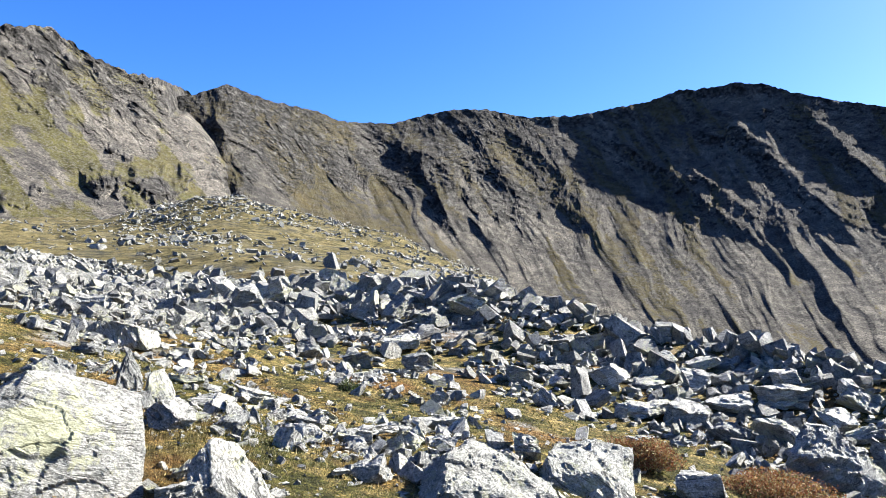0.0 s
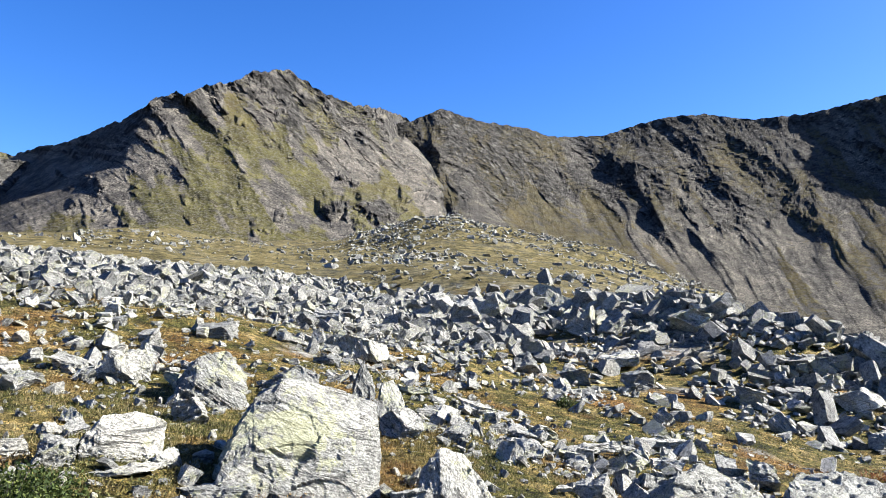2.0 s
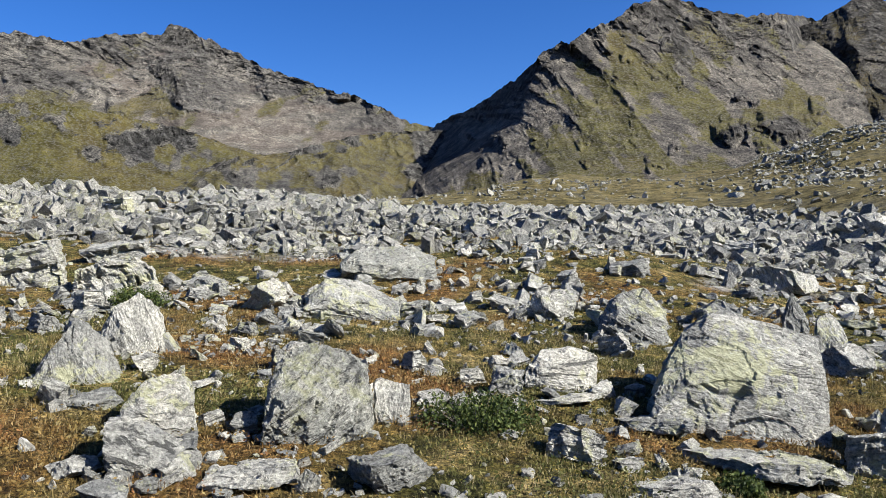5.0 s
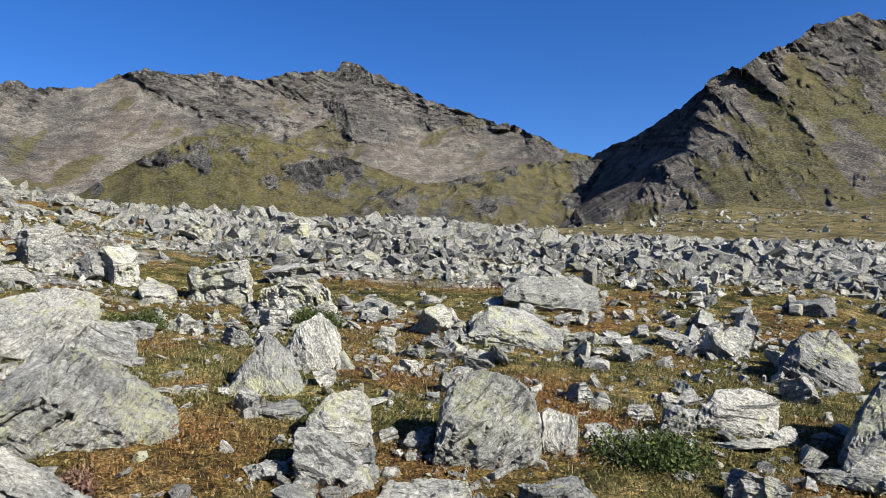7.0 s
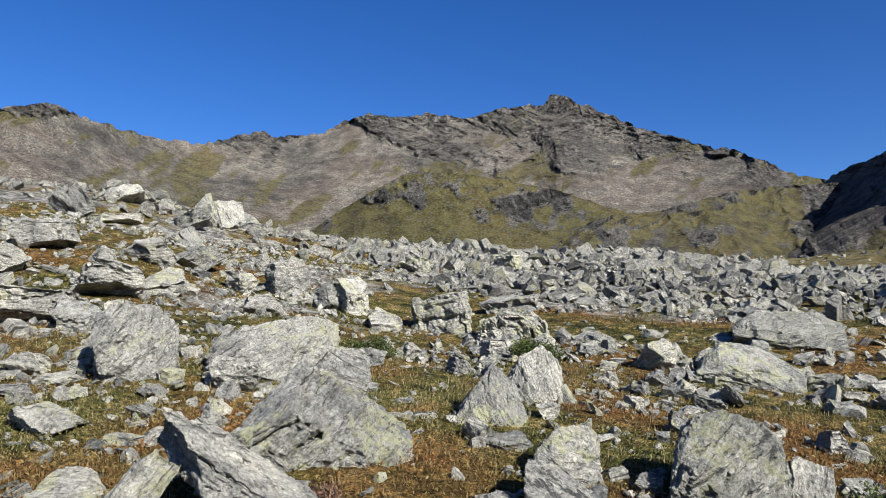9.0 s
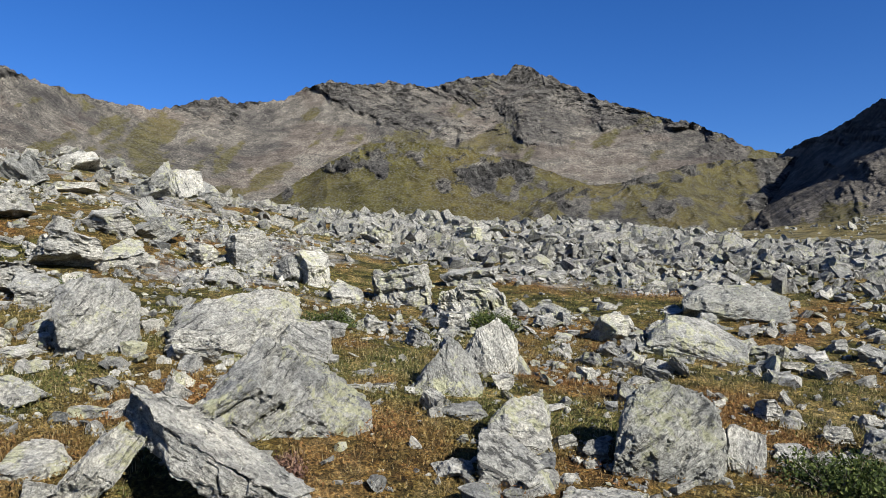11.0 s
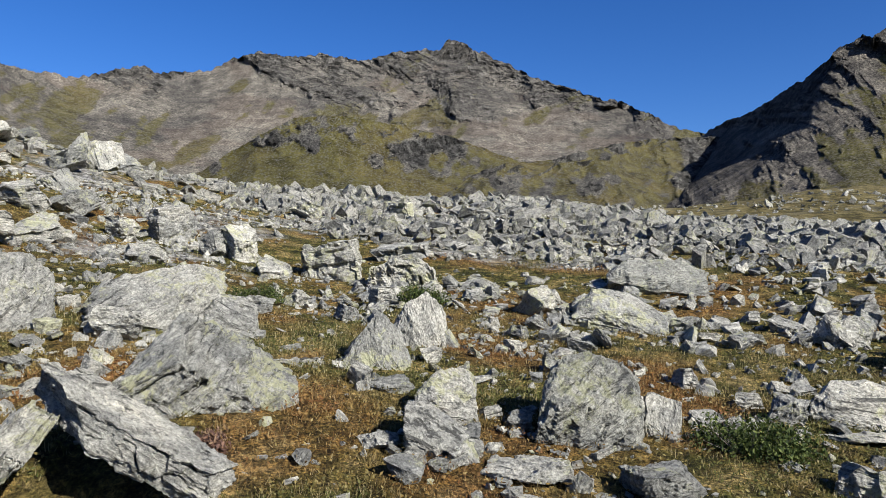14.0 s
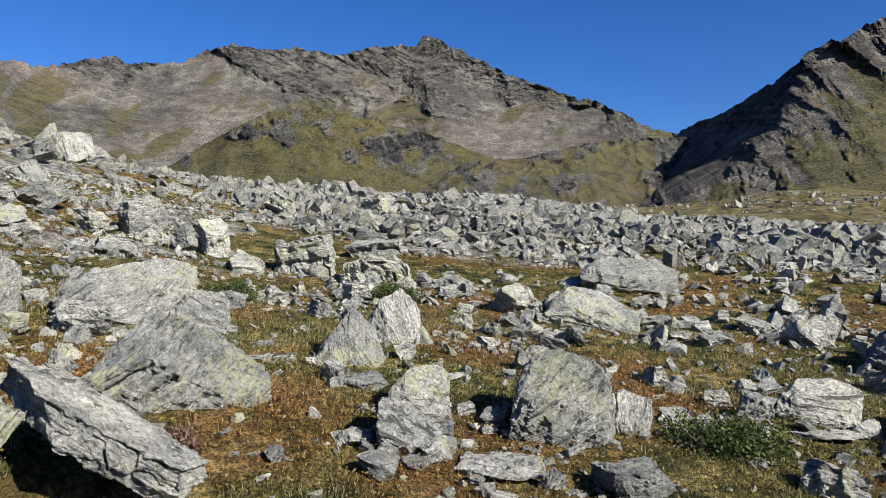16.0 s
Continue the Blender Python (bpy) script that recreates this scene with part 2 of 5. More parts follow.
def turf_material():
    m, N, L, b = material("alpine_turf")
    pos = N.new("ShaderNodeNewGeometry").outputs["Position"]
    flat = N.new("ShaderNodeVectorMath")
    flat.operation = "MULTIPLY"
    L.new(pos, flat.inputs[0])
    flat.inputs[1].default_value = (1, 1, 0)
    rad = N.new("ShaderNodeVectorMath")
    rad.operation = "LENGTH"
    L.new(flat.outputs[0], rad.inputs[0])
    a = noise_node(N, L, pos, 0.5, 6, 0.65)
    c = noise_node(N, L, pos, 2.3, 7, 0.7, 0.4)
    f = noise_node(N, L, pos, 42, 8, 0.8)
    grass = ramp(N, L, c, [(0.36, (0.022, 0.024, 0.008)), (0.46, (0.074, 0.073, 0.022)), (0.54, (0.155, 0.125, 0.047)), (0.64, (0.32, 0.25, 0.125))])
    rust = mixc(N, L, f, (0.08, 0.034, 0.014), (0.30, 0.15, 0.055))
    col = mixc(N, L, ramp(N, L, a, [(0.48, (0, 0, 0)), (0.64, (0.65, 0.65, 0.65))]), grass, rust)
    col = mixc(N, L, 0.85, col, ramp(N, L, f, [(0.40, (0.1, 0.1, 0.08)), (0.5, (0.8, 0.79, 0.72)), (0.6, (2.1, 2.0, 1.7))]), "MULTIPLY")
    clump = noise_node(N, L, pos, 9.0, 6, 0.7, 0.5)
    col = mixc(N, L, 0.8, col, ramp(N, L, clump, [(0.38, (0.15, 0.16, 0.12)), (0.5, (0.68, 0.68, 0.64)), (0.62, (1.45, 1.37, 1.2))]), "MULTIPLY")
    # gravel and rock debris among the blocks, mostly beyond a dozen metres
    far = ramp(N, L, math_node(N, L, "DIVIDE", rad.outputs["Value"], 60.0), [(0.13, (0, 0, 0)), (0.3, (0.28, 0.28, 0.28)), (0.88, (0.36, 0.36, 0.36)), (1.0, (0.28, 0.28, 0.28))])
    g = math_node(N, L, "ADD", noise_node(N, L, pos, 0.24, 5, 0.6), math_node(N, L, "MULTIPLY", math_node(N, L, "SUBTRACT", far, 0.3), 0.55))
    gm = ramp(N, L, g, [(0.5, (0, 0, 0)), (0.58, (1, 1, 1))])
    gravel = ramp(N, L, noise_node(N, L, pos, 3.2, 8, 0.75), [(0.4, (0.045, 0.045, 0.043)), (0.5, (0.18, 0.175, 0.16)), (0.6, (0.40, 0.39, 0.36))])
    col = mixc(N, L, gm, col, gravel)
    # the meadow beyond the field is browner and stonier
    meadow = ramp(N, L, math_node(N, L, "DIVIDE", rad.outputs["Value"], 120.0), [(0.22, (0, 0, 0)), (0.4, (0.9, 0.9, 0.9))])
    brown = ramp(N, L, noise_node(N, L, pos, 0.6, 9, 0.82), [(0.42, (0.022, 0.020, 0.009)), (0.5, (0.078, 0.065, 0.024)), (0.58, (0.16, 0.13, 0.06))])
    col = mixc(N, L, meadow, col, brown)
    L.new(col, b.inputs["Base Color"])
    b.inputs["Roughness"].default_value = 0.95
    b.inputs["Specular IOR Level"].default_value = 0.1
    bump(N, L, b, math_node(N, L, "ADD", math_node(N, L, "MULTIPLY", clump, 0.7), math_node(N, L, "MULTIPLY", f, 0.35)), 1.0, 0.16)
    return m


def mountain_material(name, grass_level, rust=0.0, scale=1.0, turf=(0.115, 0.10, 0.03), stone=(0.165, 0.155, 0.14)):
    """Rock crags where steep, scree in chutes, thin turf between."""
    m, N, L, b = material(name)
    geo = N.new("ShaderNodeNewGeometry")
    pos = geo.outputs["Position"]
    sep = N.new("ShaderNodeSeparateXYZ")
    L.new(geo.outputs["True Normal"], sep.inputs[0])
    steep = math_node(N, L, "SUBTRACT", 1.0, sep.outputs["Z"])
    n1 = noise_node(N, L, pos, 0.012 * scale, 6, 0.6, 0.4)
    n2 = noise_node(N, L, pos, 0.06 * scale, 8, 0.7, 0.3)
    n3 = noise_node(N, L, pos, 0.55 * scale, 8, 0.8)
    cell = node(N, "ShaderNodeTexVoronoi", Scale=0.62 * scale)
    L.new(pos, cell.inputs["Vector"])
    cv = N.new("ShaderNodeSeparateColor")
    L.new(cell.outputs["Color"], cv.inputs[0])
    grit = noise_node(N, L, pos, 0.8 * scale, 5, 0.95, 0.6)
    blocks = ramp(N, L, grit, [(0.30, (0.35, 0.35, 0.36)), (0.47, (0.85, 0.85, 0.84)), (0.56, (1.2, 1.19, 1.16)), (0.68, (2.2, 2.17, 2.1))])
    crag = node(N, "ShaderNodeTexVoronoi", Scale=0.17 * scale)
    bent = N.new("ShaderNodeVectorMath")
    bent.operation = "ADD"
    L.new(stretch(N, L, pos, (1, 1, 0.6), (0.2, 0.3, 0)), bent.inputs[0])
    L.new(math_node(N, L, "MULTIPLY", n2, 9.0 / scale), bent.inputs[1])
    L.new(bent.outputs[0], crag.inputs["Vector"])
    # cell borders darkened: crevice shade put into the rock colour, matching the bump
    cleft_shade = ramp(N, L, crag.outputs["Distance"], [(0.2, (1.15, 1.15, 1.15)), (0.5, (0.9, 0.9, 0.9)), (0.75, (0.3, 0.3, 0.3))])
    att = N.new("ShaderNodeAttribute")
    att.attribute_name = "cover"
    split = N.new("ShaderNodeSeparateColor")
    L.new(att.outputs["Color"], split.inputs[0])
    turf_c = ramp(N, L, n2, [(0.38, tuple(c * 0.5 for c in turf)), (0.62, tuple(c * 1.5 for c in turf))])
    turf_c = mixc(N, L, ramp(N, L, n1, [(0.5, (0, 0, 0)), (0.7, (0.3, 0.3, 0.3))]), turf_c, (0.13, 0.092, 0.035))
    speck = ramp(N, L, math_node(N, L, "ADD", n3, math_node(N, L, "MULTIPLY", cv.outputs[1], 0.12)), [(0.60, (0, 0, 0)), (0.62, (1, 1, 1))])
    turf_c = mixc(N, L, 0.8, turf_c, ramp(N, L, n3, [(0.38, (0.35, 0.35, 0.35)), (0.5, (1, 1, 1)), (0.6, (1.5, 1.45, 1.35))]), "MULTIPLY")
    turf_c = mixc(N, L, math_node(N, L, "MULTIPLY", speck, 0.8), turf_c, tuple(c * 1.3 for c in stone))
    scree = mixc(N, L, 1.0, ramp(N, L, n3, [(0.40, (0.22, 0.22, 0.22)), (0.5, (0.95, 0.95, 0.95)), (0.59, (2.0, 1.98, 1.9))]), stone, "MULTIPLY")
    scree = mixc(N, L, 0.85, scree, blocks, "MULTIPLY")
    scree = mixc(N, L, 0.85, scree, ramp(N, L, n2, [(0.38, (0.5, 0.5, 0.52)), (0.5, (0.95, 0.94, 0.92)), (0.62, (1.5, 1.47, 1.42))]), "MULTIPLY")
    scree = mixc(N, L, 0.8, scree, ramp(N, L, n1, [(0.38, (0.6, 0.6, 0.62)), (0.5, (1.0, 0.98, 0.95)), (0.62, (1.35, 1.32, 1.27))]), "MULTIPLY")
    scree = mixc(N, L, math_node(N, L, "MULTIPLY", ramp(N, L, noise_node(N, L, pos, 0.009, 4, 0.6), [(0.52, (0, 0, 0)), (0.6, (1, 1, 1))]), rust), scree, (0.16, 0.095, 0.065))
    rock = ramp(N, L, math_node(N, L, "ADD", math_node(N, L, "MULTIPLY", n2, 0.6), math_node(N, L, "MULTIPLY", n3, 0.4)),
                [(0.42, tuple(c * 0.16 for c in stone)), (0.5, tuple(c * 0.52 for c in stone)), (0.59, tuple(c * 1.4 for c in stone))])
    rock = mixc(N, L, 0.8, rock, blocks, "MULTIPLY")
    rock = mixc(N, L, 0.9, rock, cleft_shade, "MULTIPLY")
    g = math_node(N, L, "ADD", math_node(N, L, "MULTIPLY", n2, 0.55), math_node(N, L, "MULTIPLY", n1, 0.45))
    g = math_node(N, L, "ADD", g, math_node(N, L, "SUBTRACT", split.outputs[1], 0.5))
    g = math_node(N, L, "ADD", g, math_node(N, L, "MULTIPLY", math_node(N, L, "SUBTRACT", n3, 0.5), 0.3))
    gm = ramp(N, L, g, [(0.5 - grass_level * 0.1, (0, 0, 0)), (0.555 - grass_level * 0.1, (1, 1, 1))])
    col = mixc(N, L, gm, scree, turf_c)
    r = math_node(N, L, "ADD", math_node(N, L, "MULTIPLY", steep, 0.9), math_node(N, L, "MULTIPLY", n2, 0.35))
    r = math_node(N, L, "ADD", r, math_node(N, L, "SUBTRACT", split.outputs[0], 0.5))
    r = math_node(N, L, "ADD", r, math_node(N, L, "MULTIPLY", math_node(N, L, "SUBTRACT", n3, 0.5), 0.25))
    rm = ramp(N, L, r, [(0.52, (0, 0, 0)), (0.58, (1, 1, 1))])
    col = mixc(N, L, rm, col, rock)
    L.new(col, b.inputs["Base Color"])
    b.inputs["Roughness"].default_value = 0.95
    b.inputs["Specular IOR Level"].default_value = 0.08
    hgt = math_node(N, L, "ADD", n2, math_node(N, L, "MULTIPLY", n3, 0.5))
    hgt = math_node(N, L, "ADD", hgt, math_node(N, L, "MULTIPLY", grit, 0.25))
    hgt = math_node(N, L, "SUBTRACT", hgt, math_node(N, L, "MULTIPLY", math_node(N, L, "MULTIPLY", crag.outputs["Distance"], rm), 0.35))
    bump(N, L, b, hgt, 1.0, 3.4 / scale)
    return m


ROCK = rock_material("schist_boulder", tint=(1.02, 1.015, 0.985))
DARK_ROCK = rock_material("lichen_dark_schist", tint=(0.74, 0.75, 0.72), crust=0.03)
PALE = rock_material("schist_stones", local=False, tint=(0.88, 0.875, 0.85))
SCREE = rock_material("schist_blocks", local=False, tint=(0.61, 0.607, 0.59))
TURF = turf_material()

# ---- ground sheet ----
def sheet(name, points, cols, rows, mat, cover=None, smooth=True):
    """A grid mesh object from (rows, cols, 3) points."""
    idx = np.arange(rows * cols).reshape(rows, cols)
    faces = np.stack([idx[:-1, :-1], idx[:-1, 1:], idx[1:, 1:], idx[1:, :-1]], -1).reshape(-1, 4)
    me = bpy.data.meshes.new(name)
    me.vertices.add(rows * cols)
    me.vertices.foreach_set("co", points.reshape(-1).astype(np.float32))
    me.loops.add(faces.size)
    me.loops.foreach_set("vertex_index", faces.reshape(-1).astype(np.int32))
    me.polygons.add(len(faces))
    me.polygons.foreach_set("loop_start", (np.arange(len(faces)) * 4).astype(np.int32))
    me.update(calc_edges=True)
    me.validate()
    me.polygons.foreach_set("use_smooth", np.full(len(faces), smooth))
    if cover is not None:
        att = me.color_attributes.new("cover", "FLOAT_COLOR", "POINT")
        att.data.foreach_set("color", cover.reshape(-1).astype(np.float32))
    me.materials.append(mat)
    return new(name, me)


yaw_cols = np.concatenate([np.linspace(-180, -42, 36)[:-1], np.linspace(-42, 118, 480), np.linspace(118, 180, 18)[1:]])
rad_rows = np.concatenate([[0.001], np.geomspace(0.2, 4300, 210)])
YY, RR = np.meshgrid(np.radians(yaw_cols), rad_rows)
GX, GY = -np.sin(YY) * RR, np.cos(YY) * RR
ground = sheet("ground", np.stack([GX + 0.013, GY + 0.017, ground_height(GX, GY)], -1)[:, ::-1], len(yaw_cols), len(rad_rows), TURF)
tagged(ground, "alpine turf in green, straw and rust over stony soil", "ground", kind="structure")


# ---- mountains ----
def eased(values, width):
    """The values smoothed over so many steps."""
    n = int(width * 3)
    k = np.exp(-(np.arange(-n, n + 1) / width) ** 2)
    return np.convolve(np.pad(values, n, mode="edge"), k / k.sum(), mode="valid")


def massif(name, ridge, base, near, far, relief, mat, label, yaw_step=0.1, rows=150, power=1.0, jag=0.07, sag=1.25):
    """A mountain flank: ridge and base give its rise in degrees over the yaw, near and far the distances of foot and crest.
    relief(yaw, v) gives how far the flank stands out, in metres, and its rockiness and turf."""
    y0, y1 = ridge[0][0], ridge[-1][0]
    lo, hi = min(y0, y1), max(y0, y1)
    yaw = np.arange(lo, hi, yaw_step)
    tab = sorted(ridge)
    top = np.interp(yaw, [p[0] for p in tab], [p[1] for p in tab])
    notch = jag * fbm(yaw * 2.2, yaw * 0, 3.3, 4, 31, 0.6)
    tab = sorted(base)
    bot = np.interp(yaw, [p[0] for p in tab], [p[1] for p in tab])
    front = np.linspace(0, 1, rows)
    v = np.concatenate([front, np.linspace(1.03, 1.6, 10)])
    V, A = np.meshgrid(v, yaw, indexing="ij")
    vf = np.minimum(V, 1)
    rise = bot + (top - bot) * vf ** power + notch * vf ** 25
    tab_n, tab_f = sorted(near), sorted(far)
    rn = eased(np.interp(yaw, [p[0] for p in tab_n], [p[1] for p in tab_n]), 3.0 / yaw_step)
    rf = eased(np.interp(yaw, [p[0] for p in tab_f], [p[1] for p in tab_f]), 3.0 / yaw_step)
    # the distance follows an eased crest, so that notches in the crest leave no furrows below
    even = np.clip((rise - bot) / (eased(top, 2.6 / yaw_step) - bot), 0, 1.3) ** (1 / power)
    R = rn + (rf - rn) * (np.where(even < 1, 1 - np.maximum(1 - even, 0) ** sag, 1 + 0.55 * (even - 1)))
    P = np.stack([-np.sin(np.radians(A)) * R, np.cos(np.radians(A)) * R, R * np.tan(np.radians(rise))], -1)
    out, rocky, turf = relief(A, vf, P)
    R = R - out
    Z = EYE_H + R * np.tan(np.radians(rise))
    back = np.maximum(V - 1, 0)
    R = R + back * (rf - rn) * 1.3
    Z = Z - back * (rf - rn) * 0.7
    P = np.stack([-np.sin(np.radians(A)) * R, np.cos(np.radians(A)) * R, Z], -1)
    cover = np.stack([np.clip(rocky, 0, 1), np.clip(turf, 0, 1), 0 * A, 0 * A + 1], -1)
    ob = sheet(name, P[:, ::-1], len(yaw), len(v), mat, cover[:, ::-1], smooth=False)
    return tagged(ob, label, "mountain", kind="structure")


def bell(x, c, w):
    return np.exp(-((x - c) / w) ** 2)


def rock_face(P, seed, size=36, lean=0.35):
    """Broken rock in metres: sharp-crested noise down to a few metres, and small facets."""
    dist = np.hypot(P[..., 0], P[..., 1])
    along = np.arctan2(P[..., 0], P[..., 1]) * dist.mean() / size
    up = P[..., 2] * 0.6 / size
    along = along + lean * up
    w = 0.35 * fbm(along * 0.8, up * 0.8, 0.3, 2, seed)
    rough = ridged(along + w, up - w, 0.4 * w, 6, seed + 5, 0.62)
    chips = facets(along * 7 + w, up * 9 - w, 0.0, seed + 9)
    return size * (0.13 * rough + 0.035 * chips)


def rise_of(P):
    return np.degrees(np.arctan2(P[..., 2], np.hypot(P[..., 0], P[..., 1])))


def spur(a, rise, line, steep=1.2, gentle=3.0):
    """A rib down the flank along the line of (yaw, rise): steep on its far side, gentle towards the sun; 0..1."""
    line = sorted(line, key=lambda p: p[1])
    crest = np.interp(rise, [p[1] for p in line], [p[0] for p in line])
    da = a - crest - 0.3 * fbm(rise * 0.8, rise * 0 + line[0][0], 0, 3, 12)
    ends = np.clip((rise - line[0][1] + 0.6) / 6.0, 0, 1) * np.clip((line[-1][1] + 0.9 - rise) / 1.0, 0, 1)
    ends = ends * (0.85 + 0.25 * fbm(a / 1.4, rise / 2.0, line[0][0], 3, 14))
    return np.where(da > 0, np.exp(-(np.maximum(da, 0) / steep) ** 1.3), np.exp(np.minimum(da, 0) / gentle)) * ends


RIBS = [((17.2, 15.2), (17.6, 13), (16.9, 9.1), (14.9, 6)), ((13.8, 13), (12.7, 10.4), (10.9, 7.8), (9.2, 5.2)),
        ((10.7, 14), (9.1, 12.6), (6.9, 10), (4.4, 6)), ((4.9, 13.3), (3.4, 11.6), (1.7, 9.4), (-0.8, 5.4), (-3.2, 2.4)),
        ((1.7, 11.3), (0, 10.2), (-2.5, 7.3), (-4.1, 4.5), (-6.5, 1.9)), ((-2.7, 14.4), (-3.9, 11.3), (-5.4, 8.3), (-7, 5.3), (-10.4, 1.5)),
        ((-6.4, 12.4), (-9.1, 9.5), (-10.5, 6.8), (-12.7, 3.8), (-15.1, -0.2)), ((-11.1, 14), (-14.4, 11.3), (-17.2, 9.5), (-20, 7.3), (-25, 3)),
        ((-15.6, 14.6), (-17.9, 10.6), (-22.5, 6.8), (-26, 2.8)), ((-20.7, 14), (-25.2, 9.5), (-28.4, 5.8), (-31, 2)), ((-26, 14), (-31, 8), (-36, 3))]
RIB_SIZE = [34, 12, 14, 24, 25, 21, 17, 18, 14, 18, 18]


def relief_shadow_ridge(a, v, P):
    """Rocky ribs that run down to the right, gullies between them, scree aprons at the foot."""
    rise = rise_of(P)
    u = a - 0.62 * rise
    warp = 0.8 * fbm(a / 4, rise / 4, 0, 3, 3)
    ribs = sum(h * spur(a, rise, line) for h, line in zip(RIB_SIZE, RIBS))
    low = np.interp(a, [-40, -31, -25, -18, -14, -8, -5, -1, 3, 8, 14, 18, 27], [2, 3, 6, 4.6, 6.2, 6.8, 4.2, 5, 7.4, 9, 8, 6.5, 6])
    up = np.clip((rise - low - 1.8 * fbm(u / 1.6, rise / 6, 0, 3, 4)) / 1.2 + 0.5, 0, 1)
    face = rock_face(P, 17, 34, 0.5)
    chute = ridged((u + warp) / 3.4, rise / 14, 0, 2, 41, 0.5)
    thread = fbm((u + 0.6 * warp) / 0.7, rise / 6, 0, 3, 43)
    crest = 1 - 0.75 * np.clip((v - 0.86) / 0.14, 0, 1)
    out = ribs * crest + face * (0.07 + np.interp(a, [-12, -4], [0.6, 1.1]) * up) * (0.35 + 0.65 * crest) + (6 * chute + 2.6 * thread) * (1 - 0.6 * up)
    turf = 0.44 + 0.22 * fbm((u + warp) / 2.2, rise / 5, 0, 3, 44) + 0.16 * thread + 0.06 * up + 0.10 * np.clip((a - 3) / 12, -1, 1)
    # the shaded right is lightened in colour by giving it less dark rock
    return out, 0.02 + np.interp(a, [-12, -4], [0.44, 0.62]) * up + 0.02 * face, turf


ARETE = [(3.6, 48.8), (6.2, 44.8), (7.8, 42.2), (9.8, 40.5), (11.9, 39.9), (14.2, 38.8), (15.3, 37.2), (18, 36)]
STRIPS = [((36.5, 15.1), (33.8, 12.5), (31.8, 9.4), (29.7, 5.8)), ((40, 12.3), (37.5, 10.6), (34.8, 7.6), (32.1, 4.5)),
          ((38.5, 13.5), (35.6, 11), (33.2, 7.5), (31, 5)), ((30, 16.8), (28.6, 13.4), (26, 11)), ((26.5, 16), (24.5, 13), (22.5, 11)), ((33, 16), (31.2, 13.4), (29, 11.4))]


def relief_pyramid(a, v, P):
    """A pyramid peak: lit front flank, an arete, and a flank beyond it that turns away from the sun."""
    rise = rise_of(P)
    edge = np.interp(rise, [p[0] for p in ARETE], [p[1] for p in ARETE]) + 0.35 * fbm(rise * 0.9, rise * 0, 2, 3, 8)
    beyond = np.clip(a - edge, 0, 30)
    u = a - 0.6 * rise
    strips = sum(spur(a, rise, line, 0.5, 1.1) for line in STRIPS)
    face = rock_face(P, 57, 30, 0.5)
    up = np.clip((rise - 11.2 - 0.35 * (a - 30) - 2.6 * fbm(a / 2.2, rise / 2.2, 4, 3, 6)) / 2.2, 0, 1)
    near_edge = np.clip(1 - np.abs(a - edge) / 3.0, 0, 1)
    broad = fbm(u / 2.4, rise / 7, 0, 3, 51)
    out = -15 * beyond + 5 * broad + 7 * strips + face * np.clip(0.34 + 0.8 * up + 0.5 * near_edge + 0.5 * strips, 0, 1.15) + 9 * bell(a, edge, 2.2)
    # the flank sinks back behind the next ridge
    out = out - 75 * np.clip(12.8 + 8.5 * v + 1.6 * fbm(v * 5, a * 0.4, 7, 3, 64) - a, 0, 8)
    knob = np.clip(1.3 * bell(a, 21.6, 2.6) * bell(rise, 7.3, 1.3) + 0.9 * bell(a, 25.3, 1.2) * bell(rise, 7.4, 0.8) + 0.5 * fbm(a, rise, 0, 3, 67) - 0.25, 0, 1)
    out = out + knob * (18 + 1.2 * face)
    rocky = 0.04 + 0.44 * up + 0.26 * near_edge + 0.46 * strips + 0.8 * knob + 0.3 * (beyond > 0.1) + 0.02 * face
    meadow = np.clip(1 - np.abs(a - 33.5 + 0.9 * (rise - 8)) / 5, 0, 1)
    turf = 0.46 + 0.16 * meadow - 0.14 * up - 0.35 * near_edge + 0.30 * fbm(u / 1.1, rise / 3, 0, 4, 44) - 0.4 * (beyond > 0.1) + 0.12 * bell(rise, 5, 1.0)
    return out, rocky, turf


